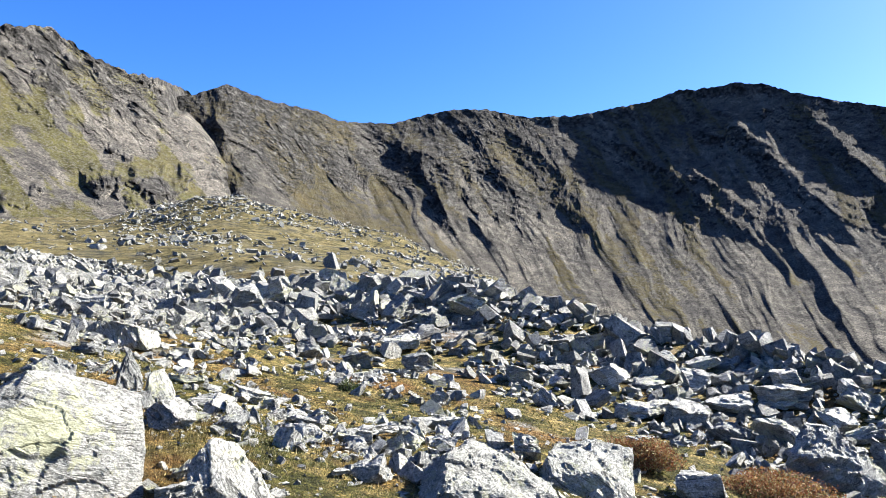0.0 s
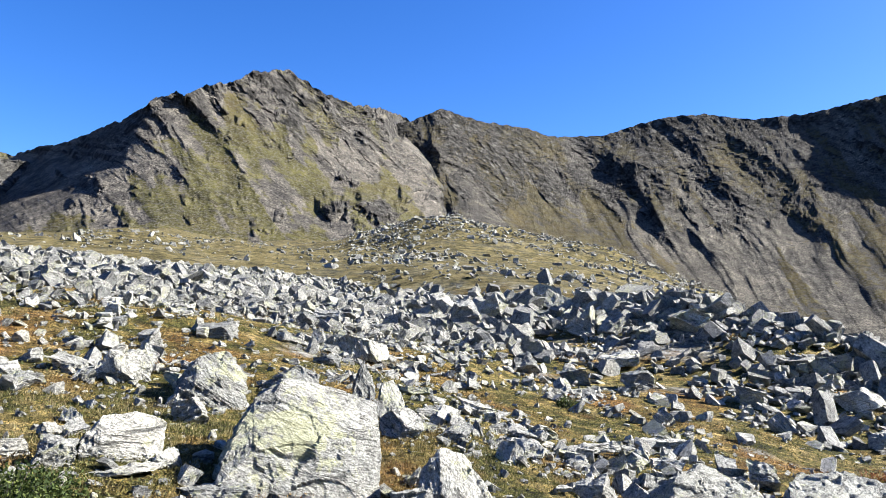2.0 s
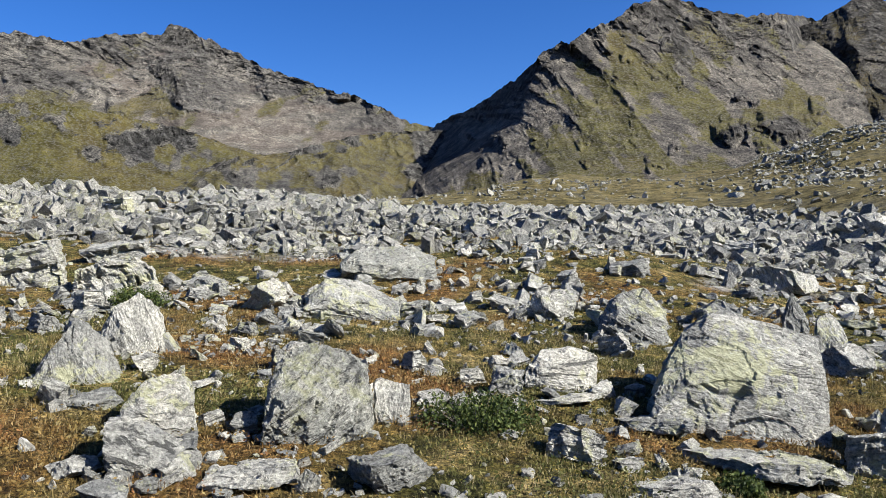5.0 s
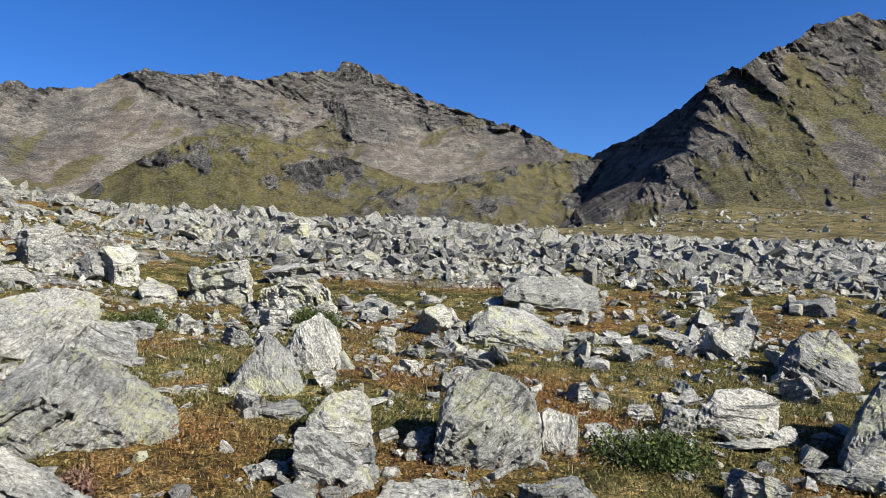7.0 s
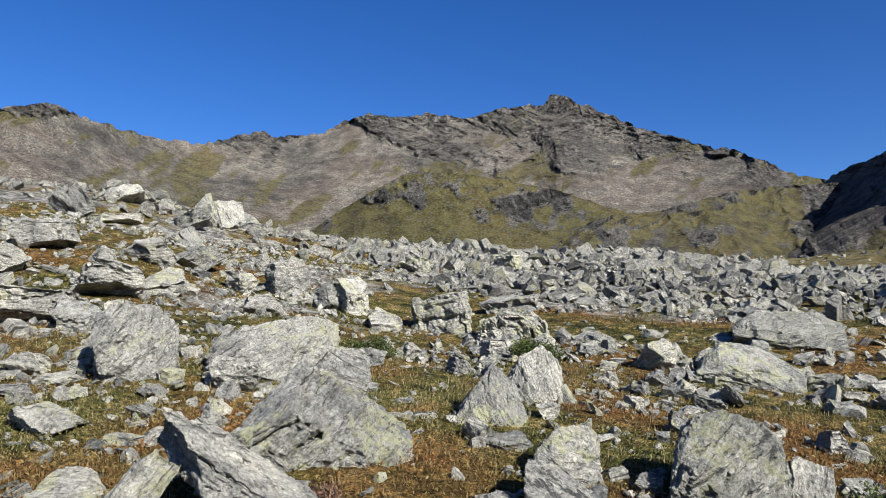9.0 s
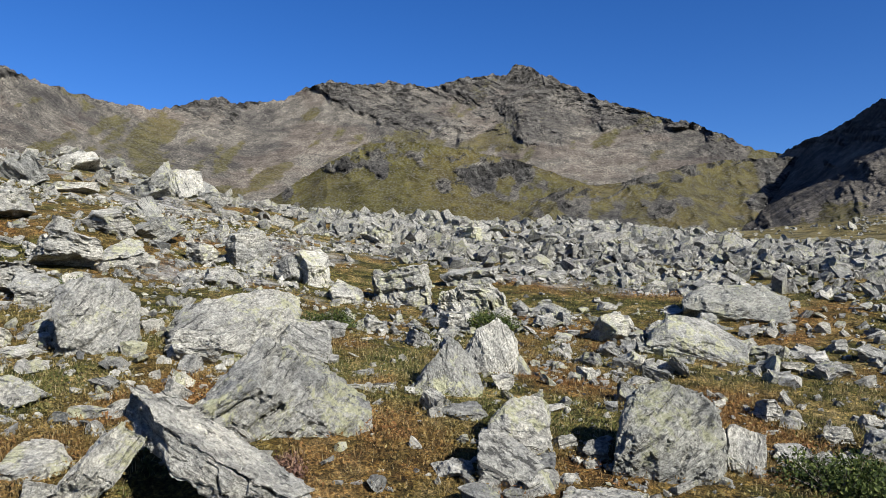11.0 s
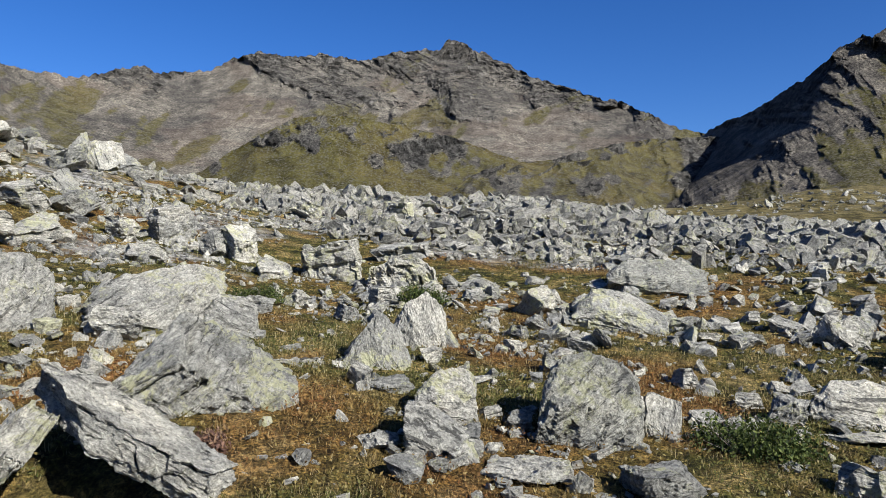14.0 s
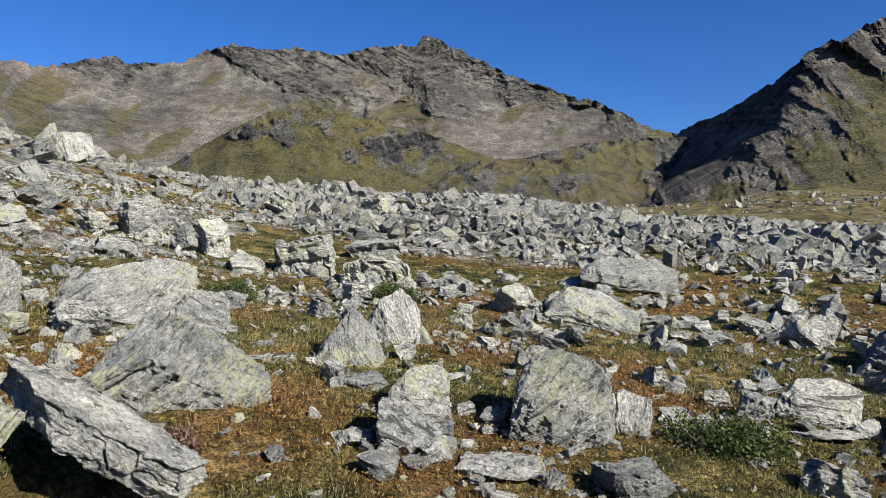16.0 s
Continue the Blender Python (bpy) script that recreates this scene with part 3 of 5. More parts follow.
def relief_far(a, v, P):
    """A broad rocky massif over a bowl of scree."""
    rise = rise_of(P)
    face = rock_face(P, 77, 56, 0.4)
    ribs = ridged((a + 0.9 * fbm(a / 3, v * 5, 0, 2, 72)) / 3.2, v * 1.2, 0, 3, 71, 0.5)
    foot = np.interp(a, [42, 50, 54, 58, 62, 66, 72, 77, 80, 82.5, 84, 87, 88.3, 91.5, 93, 100, 106, 116], [9.6, 9.6, 11.4, 11.8, 11, 10.4, 11.4, 11.6, 13.2, 14.9, 15, 13, 11.2, 12, 13.2, 13.3, 13.4, 13])
    up = np.clip((rise - foot - 1.1 * fbm(a / 1.6, rise / 1.6, 4, 3, 76)) / 0.9 + 0.3, 0, 1)
    out = 7 * ribs * (0.2 + up) + face * (0.12 + 1.0 * up)
    bowl = fbm(a / 2.4 + 0.25 * rise, rise / 3, 0, 3, 79)
    out = out + 9 * bowl * (1 - up)
    turf = 0.36 + 0.42 * fbm(a / 1.8 + rise * 0.5, rise / 2.2, 0, 4, 74) * (1 - 0.4 * up)
    turf = turf + 0.26 * bell(a, 58, 3.5) * bell(rise, 11.8 + 0.25 * (58 - a), 0.9) + 0.3 * bell(rise, 11, 0.7) * bell(a, 71, 7) + 0.25 * bell(a, 94, 3) * bell(rise, 10.5, 1.6) + 0.2 * bell(a, 50, 4) - 0.3 * bell(a, 59, 4.5) * bell(rise, 9.6, 0.9) - 0.25 * bell(a, 82, 5) * bell(rise, 10.5, 2)
    return out, 0.04 + 0.58 * up + 0.012 * face, turf


def relief_knoll(a, v, P):
    rise = rise_of(P)
    face = rock_face(P, 97, 24, -0.4)
    bluff = np.clip(1.3 * bell(a, 68.5, 4.5) * bell(rise, 8.6, 1.8) + 0.8 * bell(a, 79.5, 1.6) * bell(rise, 9, 0.9) + 0.7 * fbm(a / 1.4, rise / 1.2, 0, 3, 93) - 0.22, 0, 1)
    out = 6 * ridged(a / 4.0 + v, v * 1.5, 0, 2, 91, 0.5) + 3 * bluff + face * (0.10 + 1.5 * bluff)
    return out, 0.04 + 0.85 * bluff, 0.66 - 0.5 * bluff + 0.25 * fbm(a, rise, 0, 3, 95)


def relief_hillocks(a, v, P):
    rise = rise_of(P)
    face = rock_face(P, 107, 22, -0.4)
    bluff = np.clip(0.35 + 0.9 * fbm(a / 1.7, rise / 1.2, 0, 3, 103), 0, 1)
    return 10 * ridged(a / 3.0, v * 1.8, 0, 3, 101, 0.5) + 3 * bluff + face * (0.2 + 1.4 * bluff), 0.08 + 0.8 * bluff, 0.58 - 0.35 * bluff


mountain_far = massif(
    "mountain",
    [(116, 12.4), (108.5, 13.1), (105.5, 14.2), (103.7, 14.6), (101.5, 13.7), (97.6, 12.95), (93.6, 12.65), (89.7, 13.9), (88.2, 13.5), (84.7, 14.0), (82.9, 15.1),
     (81.6, 15.5), (78.5, 15.5), (76.2, 15.7), (74, 15.3), (71.7, 15.8), (68.6, 16.25), (67.5, 16.1), (66.6, 17.0), (65.8, 16.95), (64.7, 16.3), (62.6, 15.4),
     (60.1, 14.2), (57.3, 13.4), (55, 12.4), (53.1, 12), (51.3, 11.1), (49.5, 10.1), (47.4, 9.6), (45.8, 9.2), (42, 8.6)],
    [(116, 4), (100, 4.5), (80, 4.5), (60, 4.5), (42, 4)],
    [(116, 420), (100, 560), (80, 700), (60, 640), (42, 620)],
    [(116, 800), (103, 950), (90, 1250), (66, 1250), (55, 1050), (42, 900)],
    relief_far, mountain_material("far_massif", 0.1, 0.12, 0.8, turf=(0.062, 0.056, 0.021), stone=(0.098, 0.093, 0.084)),
    "brown-grey rocky mountain ridge above pale scree bowls", rows=160, yaw_step=0.09, power=0.85, jag=0.15)
knoll = massif(
    "knoll",
    [(89, 5.2), (85.4, 6.6), (83.3, 8.2), (80.6, 9.8), (78.6, 10.95), (76.2, 11.2), (73.5, 11.1), (69.6, 10.4), (66.1, 9.7), (64, 8.9), (61, 7.8), (57, 6.6), (54, 5)],
    [(89, 4), (54, 4)], [(89, 420), (54, 440)], [(89, 560), (76, 540), (54, 620)],
    relief_knoll, mountain_material("knoll_cover", 1.0, 0, 1.2, turf=(0.060, 0.054, 0.016), stone=(0.075, 0.073, 0.068)), "green-brown grassy knoll with dark rock bluffs", rows=90)
hillocks = massif(
    "hillock",
    [(68.5, 4.4), (66.5, 5.6), (64.8, 6.85), (62.3, 7.7), (59, 7.9), (56.6, 8.5), (53.2, 9.1), (50.6, 9.3), (47.8, 9.3), (46.3, 9.2), (42, 8.5)],
    [(68.5, 3.4), (42, 3)], [(68.5, 330), (54, 400), (42, 560)], [(68.5, 400), (54, 560), (42, 720)],
    relief_hillocks, mountain_material("hillock_cover", 0.5, 0, 1.5, turf=(0.058, 0.051, 0.018), stone=(0.075, 0.073, 0.068)), "craggy hillocks of dark rock and thin turf", rows=90)
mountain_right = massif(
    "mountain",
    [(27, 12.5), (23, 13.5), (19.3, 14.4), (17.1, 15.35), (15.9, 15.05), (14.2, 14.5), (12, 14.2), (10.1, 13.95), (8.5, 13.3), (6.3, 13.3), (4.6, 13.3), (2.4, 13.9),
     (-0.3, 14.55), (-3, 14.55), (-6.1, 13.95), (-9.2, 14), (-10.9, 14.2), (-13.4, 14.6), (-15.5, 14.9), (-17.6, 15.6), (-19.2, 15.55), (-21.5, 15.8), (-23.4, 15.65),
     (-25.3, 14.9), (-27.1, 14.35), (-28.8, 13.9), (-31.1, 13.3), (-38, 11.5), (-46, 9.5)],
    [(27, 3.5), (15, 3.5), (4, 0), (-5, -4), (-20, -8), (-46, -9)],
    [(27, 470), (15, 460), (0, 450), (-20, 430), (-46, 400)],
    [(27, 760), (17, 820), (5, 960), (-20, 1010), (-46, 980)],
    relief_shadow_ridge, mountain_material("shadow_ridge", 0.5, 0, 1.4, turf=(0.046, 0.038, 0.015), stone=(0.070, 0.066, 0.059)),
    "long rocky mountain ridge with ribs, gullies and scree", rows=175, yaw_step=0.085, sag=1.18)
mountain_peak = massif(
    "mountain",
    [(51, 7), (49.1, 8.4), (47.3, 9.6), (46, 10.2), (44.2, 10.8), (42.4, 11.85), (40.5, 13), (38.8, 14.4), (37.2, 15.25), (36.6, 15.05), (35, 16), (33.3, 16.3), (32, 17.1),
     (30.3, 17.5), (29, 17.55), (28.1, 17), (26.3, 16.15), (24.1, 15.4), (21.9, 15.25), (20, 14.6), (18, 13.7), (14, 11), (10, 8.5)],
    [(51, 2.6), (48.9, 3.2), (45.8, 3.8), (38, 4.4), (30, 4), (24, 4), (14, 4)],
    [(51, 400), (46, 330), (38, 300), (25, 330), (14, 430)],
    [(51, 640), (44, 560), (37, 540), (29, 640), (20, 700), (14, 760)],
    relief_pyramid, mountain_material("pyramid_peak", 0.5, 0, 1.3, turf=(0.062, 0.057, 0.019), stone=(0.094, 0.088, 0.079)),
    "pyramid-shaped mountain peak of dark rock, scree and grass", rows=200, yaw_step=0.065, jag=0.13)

# ---- rocks ----
def hull(points):
    """Vertices and triangles of a convex hull."""
    bm = bmesh.new()
    for p in points:
        bm.verts.new(p)
    bmesh.ops.convex_hull(bm, input=bm.verts)
    bmesh.ops.delete(bm, geom=[v for v in bm.verts if not v.link_faces], context="VERTS")
    bmesh.ops.triangulate(bm, faces=bm.faces)
    bmesh.ops.recalc_face_normals(bm, faces=bm.faces)
    bm.verts.index_update()
    V = np.array([v.co[:] for v in bm.verts])
    T = np.array([[v.index for v in f.verts] for f in bm.faces])
    bm.free()
    return V, T


def finer(V, T, limit, rounds=9):
    """Splits every edge longer than the limit, until none is left."""
    for k in range(rounds):
        n = len(T)
        e = np.sort(np.concatenate([T[:, [0, 1]], T[:, [1, 2]], T[:, [2, 0]]]), 1)
        u, inv = np.unique(e, axis=0, return_inverse=True)
        inv = inv.reshape(-1)
        length = np.linalg.norm(V[u[:, 0]] - V[u[:, 1]], axis=1)
        cutting = length > limit
        if not cutting.any():
            break
        mid = np.full(len(u), -1)
        mid[cutting] = len(V) + np.arange(cutting.sum())
        V = np.concatenate([V, V[u[cutting]].mean(1)])
        m = np.stack([mid[inv[:n]], mid[inv[n:2 * n]], mid[inv[2 * n:]]], 1)
        count = (m >= 0).sum(1)
        out = [T[count == 0]]
        a, b, c = T[count == 3].T
        p, q, r = m[count == 3].T
        out += [np.stack(z, 1) for z in ((a, p, r), (p, b, q), (r, q, c), (p, q, r))]
        for turn in range(3):
            a, b, c = np.roll(T, -turn, 1).T
            p, q, r = np.roll(m, -turn, 1).T
            one = (count == 1) & (p >= 0)
            out += [np.stack(z, 1)[one] for z in ((a, p, c), (p, b, c))]
            two = (count == 2) & (r < 0)
            out += [np.stack(z, 1)[two] for z in ((a, p, c), (p, q, c), (p, b, q))]
        T = np.concatenate(out)
    return V, T


def normals(V, T):
    fn = np.cross(V[T[:, 1]] - V[T[:, 0]], V[T[:, 2]] - V[T[:, 0]])
    vn = np.zeros_like(V)
    for k in range(3):
        np.add.at(vn, T[:, k], fn)
    return vn / (np.linalg.norm(vn, axis=1, keepdims=True) + 1e-9)


TRIPLES = {n: np.array(list(itertools.combinations(range(n), 3))) for n in (8, 9, 10, 11, 12, 13)}


def split_block(rng, shape, cuts=12):
    """A block of schist between its parting planes (across z), joints and broken corners; spans about -1..1."""
    half = {"slab": (1.0, 0.85, 0.3), "peaked": (0.75, 1.0, 0.5), "block": (1.0, 0.85, 0.62), "face": (1.0, 0.9, 0.7), "fins": (1.0, 0.6, 0.14)}[shape]
    n, d = [], []
    for axis in range(3):
        for sign in (-1, 1):
            v = np.zeros(3)
            v[axis] = sign
            v = v + rng.normal(0, (0.26, 0.26, 0.07)[axis], 3)
            n.append(v / np.linalg.norm(v))
            d.append(half[axis] * rng.uniform(0.82, 1.08))
    for k in range(cuts - 6 + rng.integers(0, 2)):
        v = rng.normal(0, 1, 3) * [1, 1, 0.75]
        v /= np.linalg.norm(v)
        n.append(v)
        d.append(np.sum(np.abs(v) * half) * rng.uniform(0.52, 0.82))
    n, d = np.array(n), np.array(d)
    idx = TRIPLES[len(n)]
    M = n[idx]
    ok = np.abs(np.linalg.det(M)) > 1e-3
    p = np.linalg.solve(M[ok], d[idx][ok][..., None])[..., 0]
    p = p[(p @ n.T <= d + 1e-6).all(1)]
    p = p - (p.max(0) + p.min(0)) / 2
    return hull(np.unique((p * half / np.abs(p).max(0)).round(3), axis=0))


def tilt_of(rng, shape):
    """How the parting planes lie: slabs rest nearly flat, peaked rocks and fins stand on edge."""
    if shape == "slab":
        e = (rng.normal(0, 0.2), rng.normal(0, 0.2), rng.uniform(0, 6.28))
    elif shape in ("peaked", "fins"):
        e = (rng.normal(0, 0.25), rng.choice([-1, 1]) * rng.uniform(0.9, 1.4), rng.uniform(-0.6, 0.6))
    else:
        e = (rng.normal(0, 0.45), rng.normal(0, 0.5), rng.uniform(0, 6.28))
    return np.array(Euler(e).to_matrix())


def weathered(V, T, rng, limit, grain, s, rough=1.0):
    """Breaks the faces of a block into ledges along the parting planes (across grain), notches and chips."""
    seed = int(rng.integers(1, 9000))
    V, T = finer(V, T, limit)
    N = normals(V, T)
    Q = V / s
    wob = fbm(Q[:, 0] * 1.6, Q[:, 1] * 1.6, Q[:, 2] * 1.6, 3, seed)
    deep = Q @ grain
    side = np.clip(1.15 - 1.3 * np.abs(N @ grain) ** 1.5, 0, 1)
    d = 0.0
    for rate, amp in ((3.5, 0.075), (10.0, 0.036), (24.0, 0.016)):
        lay = deep * rate + 0.9 * wob
        run = np.floor(vnoise(Q[:, 0] * 1.7, Q[:, 1] * 1.7, Q[:, 2] * 1.7, seed + 2) * 3.5)
        d = d - amp * hash3(np.floor(lay), run, run * 0, seed + int(rate)) ** 2
    # open cracks between some of the layers
    lay = deep * 4.6 + 0.7 * wob
    open_one = hash3(np.round(lay), np.floor(wob * 2.0), 0 * lay, seed + 3) > 0.55
    d = d - 0.11 * open_one * np.exp(-((lay - np.round(lay)) / 0.085) ** 2)
    d = d * side
    # flakes broken off the parting faces leave shallow steps
    flake = vnoise(Q[:, 0] * 1.1 + Q[:, 2] * 1.7, Q[:, 1] * 1.4, Q[:, 2] * 0.9 - Q[:, 0] * 0.6, seed + 5) + 0.6 * wob
    d = d - 0.022 * (np.floor(flake * 2.6) * 0.5 + 0.5) * (1 - side)
    d = d + 0.05 * facets(Q[:, 0] * 2.3 + 0.3 * wob, Q[:, 1] * 2.3, Q[:, 2] * 2.3 + 0.3 * wob, seed + 9) + 0.018 * facets(Q[:, 0] * 6, Q[:, 1] * 6, Q[:, 2] * 6, seed + 11)
    bite = vnoise(Q[:, 0] * 3.4, Q[:, 1] * 3.4, Q[:, 2] * 3.4, seed + 4)
    d = d - 0.10 * np.clip(bite - 0.28, 0, 1) + 0.012 * ridged(Q[:, 0] * 7, Q[:, 1] * 7, Q[:, 2] * 7, 3, seed + 7, 0.6)
    return V + N * (s * rough * d)[:, None], T


def mesh_of(name, V, T, mat, rest=None):
    me = bpy.data.meshes.new(name)
    me.vertices.add(len(V))
    me.vertices.foreach_set("co", V.reshape(-1).astype(np.float32))
    me.loops.add(T.size)
    me.loops.foreach_set("vertex_index", T.reshape(-1).astype(np.int32))
    me.polygons.add(len(T))
    me.polygons.foreach_set("loop_start", (np.arange(len(T)) * 3).astype(np.int32))
    me.update(calc_edges=True)
    me.polygons.foreach_set("use_smooth", np.zeros(len(T), bool))
    if rest is not None:
        att = me.attributes.new("rest", "FLOAT_VECTOR", "POINT")
        att.data.foreach_set("vector", rest.reshape(-1).astype(np.float32))
    me.materials.append(mat)
    return me


TAKEN, RUBBLE = [], []
LOOKS = {"block": ["angular grey schist boulder with pale weathered faces", "blocky schist boulder flecked with yellow-green lichen",
                   "rough-edged grey boulder bedded in turf", "pale grey boulder with dark lichen stains"],
         "slab": ["flat grey schist slab lying on the turf", "tilted layered schist slab with broken edges"],
         "peaked": ["peaked layered schist rock standing in turf", "pointed grey schist boulder with foliated sides"],
         "face": ["huge pale schist boulder with a broad flat face", "large dark grey schist boulder with pale lichen"],
         "fins": ["row of upright pale schist fins"]}


def boulder(x, y, yaw, w, d, h, shape="block", seed=0, profile=None, dip=0, label="", sink=0.3):
    """One rock, w across, d deep and h high over the ground, its front turned to the yaw's foot.
    A profile gives the outline of its front, -1..1 across and 0..1 up; dip leans its parting planes."""
    rng = np.random.default_rng(seed + 500)
    size = np.array([w, d, h * (1 + sink)])
    limit = max(0.013, 0.0056 * math.hypot(x, y))
    if profile:
        u = np.array(profile, float)
        flat = u[:, 1] * h
        rows = []
        for back, wide, tall in ((-0.5, 0.96, 0.5), (-0.05, 1.0, 1.0), (0.3, 0.92, 0.95), (0.5, 0.7, 0.7)):
            rows.append(np.stack([u[:, 0] * w / 2 * wide + rng.normal(0, 0.02, len(u)) * w, np.full(len(u), back * d) + (rng.normal(0, 0.05, len(u)) + 0.3 * u[:, 0] * (back < 0.2)) * d, flat * tall], -1))
            rows.append(np.stack([u[:, 0] * w / 2 * wide, np.full(len(u), back * d), np.full(len(u), -h * sink)], -1))
        V, T = hull(np.concatenate(rows))
        turn = np.array(Euler((rng.normal(0.25, 0.15), radians(dip), rng.normal(0, 0.15))).to_matrix())
        grain = turn[:, 2]
        V, T = weathered(V, T, rng, limit, grain, (w * d * h) ** (1 / 3), 0.4 if shape == "face" else 0.75)
    else:
        if shape == "fins":
            turn = np.array(Euler((0.1, 1.35, 0.25)).to_matrix())
            V, T = hull(np.array([[a, b, c] for a, c in ((-1, -0.7), (1, -0.8), (0.8, 0.5), (0.35, 1), (-0.4, 0.9), (-0.9, 0.55)) for b in (-1, 1)], float))
        else:
            turn = tilt_of(rng, shape)
            V, T = split_block(rng, shape)
            V = V @ turn.T
        lo, hi = V.min(0), V.max(0)
        V = ((V - lo) / (hi - lo) - 0.5) * size
        grain = turn[:, 2] / size
        grain /= np.linalg.norm(grain)
        V, T = weathered(V, T, rng, limit, grain, float(np.prod(size) ** (1 / 3)), 1.4 if shape == "fins" else 0.85)
        V[:, 2] += size[2] / 2 - h * sink
    # along the parting planes and across them
    e1 = np.cross(grain, [0.3, 1.0, 0.2])
    e1 /= np.linalg.norm(e1)
    rest = V @ np.stack([e1, np.cross(grain, e1), grain], 1)
    ob = new("boulder", mesh_of("boulder", V, T, DARK_ROCK if "dark" in label else ROCK, rest))
    a = radians(yaw)
    foot = [float(ground_height(x + px * math.cos(a) - py * math.sin(a), y + px * math.sin(a) + py * math.cos(a)))
            for px, py in ((0, 0), (-w / 3, -d / 3), (w / 3, -d / 3), (0, d / 3))]
    ob.matrix_world = pose(x, y, min(foot[0], sum(foot) / 4), 0, 0, yaw)
    TAKEN.append((x, y, max(w, d) * 0.5))
    RUBBLE.append((x, y, w, d))
    look_list = LOOKS[shape]
    return tagged(ob, label or look_list[seed % len(look_list)], "boulder", group="boulders in the field")

# block by block, from the nearest outwards
boulder(-3.13, 1.85, 56, 0.12, 0.09, 0.13, "peaked", 41)
boulder(-2.99, 2.23, 50, 0.45, 0.43, 0.16, "block", 40)
boulder(-3.42, 1.71, 60, 0.50, 0.47, 0.08, "slab", 39)
boulder(-3.60, 1.38, 66, 0.12, 0.11, 0.10, "block", 58)
boulder(-3.91, 1.04, 72, 0.26, 0.24, 0.07, "block", 38)
boulder(-2.15, 3.47, 30, 0.48, 0.43, 0.07, "slab", 112)
boulder(-3.86, 1.45, 66, 0.36, 0.34, 0.11, "slab", 12)
boulder(-4.15, -1.06, 102, 0.39, 0.37, 0.12, "slab", 79)
boulder(-2.48, 3.54, 34, 0.19, 0.18, 0.06, "block", 127)
boulder(-2.76, 3.45, 38, 0.38, 0.36, 0.20, "block", 111)
boulder(-4.56, 0.34, 83, 0.20, 0.19, 0.06, "block", 59)
boulder(-4.10, 2.03, 61, 0.18, 0.17, 0.13, "block", 57)
boulder(-4.29, 1.92, 63, 0.18, 0.17, 0.09, "block", 56)
boulder(-2.02, 4.26, 24, 0.93, 0.75, 0.13, "slab", 105)
boulder(-4.77, -0.20, 90, 0.21, 0.16, 0.19, "peaked", 60)
boulder(-4.81, 0.01, 87, 0.22, 0.17, 0.16, "peaked", 102)
boulder(-4.99, -0.91, 98, 0.32, 0.22, 0.06, "slab", 77)
boulder(-1.65, 4.81, 19, 0.28, 0.26, 0.26, "block", 107)
boulder(-4.92, 1.46, 71, 0.36, 0.31, 0.08, "slab", 36)
boulder(-2.81, 4.30, 32, 0.58, 0.49, 0.08, "slab", 108)
boulder(-5.01, 1.26, 73, 0.20, 0.19, 0.16, "block", 37)
boulder(-3.98, 3.42, 47, 0.27, 0.26, 0.11, "block", 55)
boulder(-5.35, -0.43, 92, 0.20, 0.19, 0.15, "block", 61)
boulder(-3.41, 4.18, 38, 0.56, 0.27, 0.06, "slab", 128)
boulder(-5.29, -1.42, 103, 0.47, 0.45, 0.18, "block", 72)
boulder(-3.83, 4.01, 42, 0.29, 0.28, 0.21, "block", 32)
boulder(-3.33, 4.49, 36, 0.25, 0.24, 0.12, "block", 130)
boulder(-5.14, 2.19, 65, 0.36, 0.18, 0.05, "slab", 66)
boulder(-5.53, 0.82, 79, 0.25, 0.18, 0.05, "slab", 48)
boulder(-5.54, -0.91, 97, 0.21, 0.20, 0.10, "block", 78)
boulder(-5.53, 1.04, 77, 0.20, 0.19, 0.06, "block", 49)
boulder(-5.08, 2.72, 60, 0.11, 0.11, 0.08, "block", 43)
boulder(-3.23, 4.79, 33, 0.18, 0.17, 0.09, "block", 129)
boulder(-4.20, 4.05, 46, 0.21, 0.20, 0.12, "block", 159)
boulder(-5.63, 2.05, 68, 0.20, 0.19, 0.12, "block", 67)
boulder(-5.28, 3.02, 58, 0.25, 0.24, 0.19, "block", 42)
boulder(-6.04, 0.99, 79, 0.19, 0.18, 0.06, "block", 50)
boulder(-4.80, 3.95, 49, 0.26, 0.25, 0.16, "block", 33)
boulder(-5.08, 3.69, 52, 0.15, 0.14, 0.08, "block", 54)
boulder(-6.30, -0.33, 91, 0.40, 0.38, 0.28, "block", 3)
boulder(-6.02, -1.95, 106, 0.48, 0.26, 0.08, "slab", 76)
boulder(-6.36, -1.58, 102, 0.38, 0.25, 0.08, "slab", 75)
boulder(-5.99, 3.02, 61, 0.20, 0.19, 0.12, "block", 46)
boulder(-0.57, 6.77, 5, 0.40, 0.38, 0.22, "block", 152)
boulder(-6.64, -1.89, 104, 0.39, 0.37, 0.18, "block", 74)
boulder(-6.98, -0.00, 88, 0.31, 0.30, 0.21, "block", 4)
boulder(-4.06, 5.78, 34, 0.34, 0.32, 0.23, "block", 133)
boulder(-6.45, 3.30, 61, 0.26, 0.25, 0.13, "block", 44)
boulder(-5.61, 4.70, 49, 0.15, 0.14, 0.12, "block", 51)
boulder(-2.39, 7.11, 19, 0.18, 0.17, 0.10, "block", 148)
boulder(-2.52, 7.14, 19, 0.48, 0.45, 0.25, "block", 117)
boulder(-2.03, 7.42, 15, 0.39, 0.37, 0.16, "block", 119)
boulder(-6.74, 3.71, 60, 0.26, 0.25, 0.16, "block", 45)
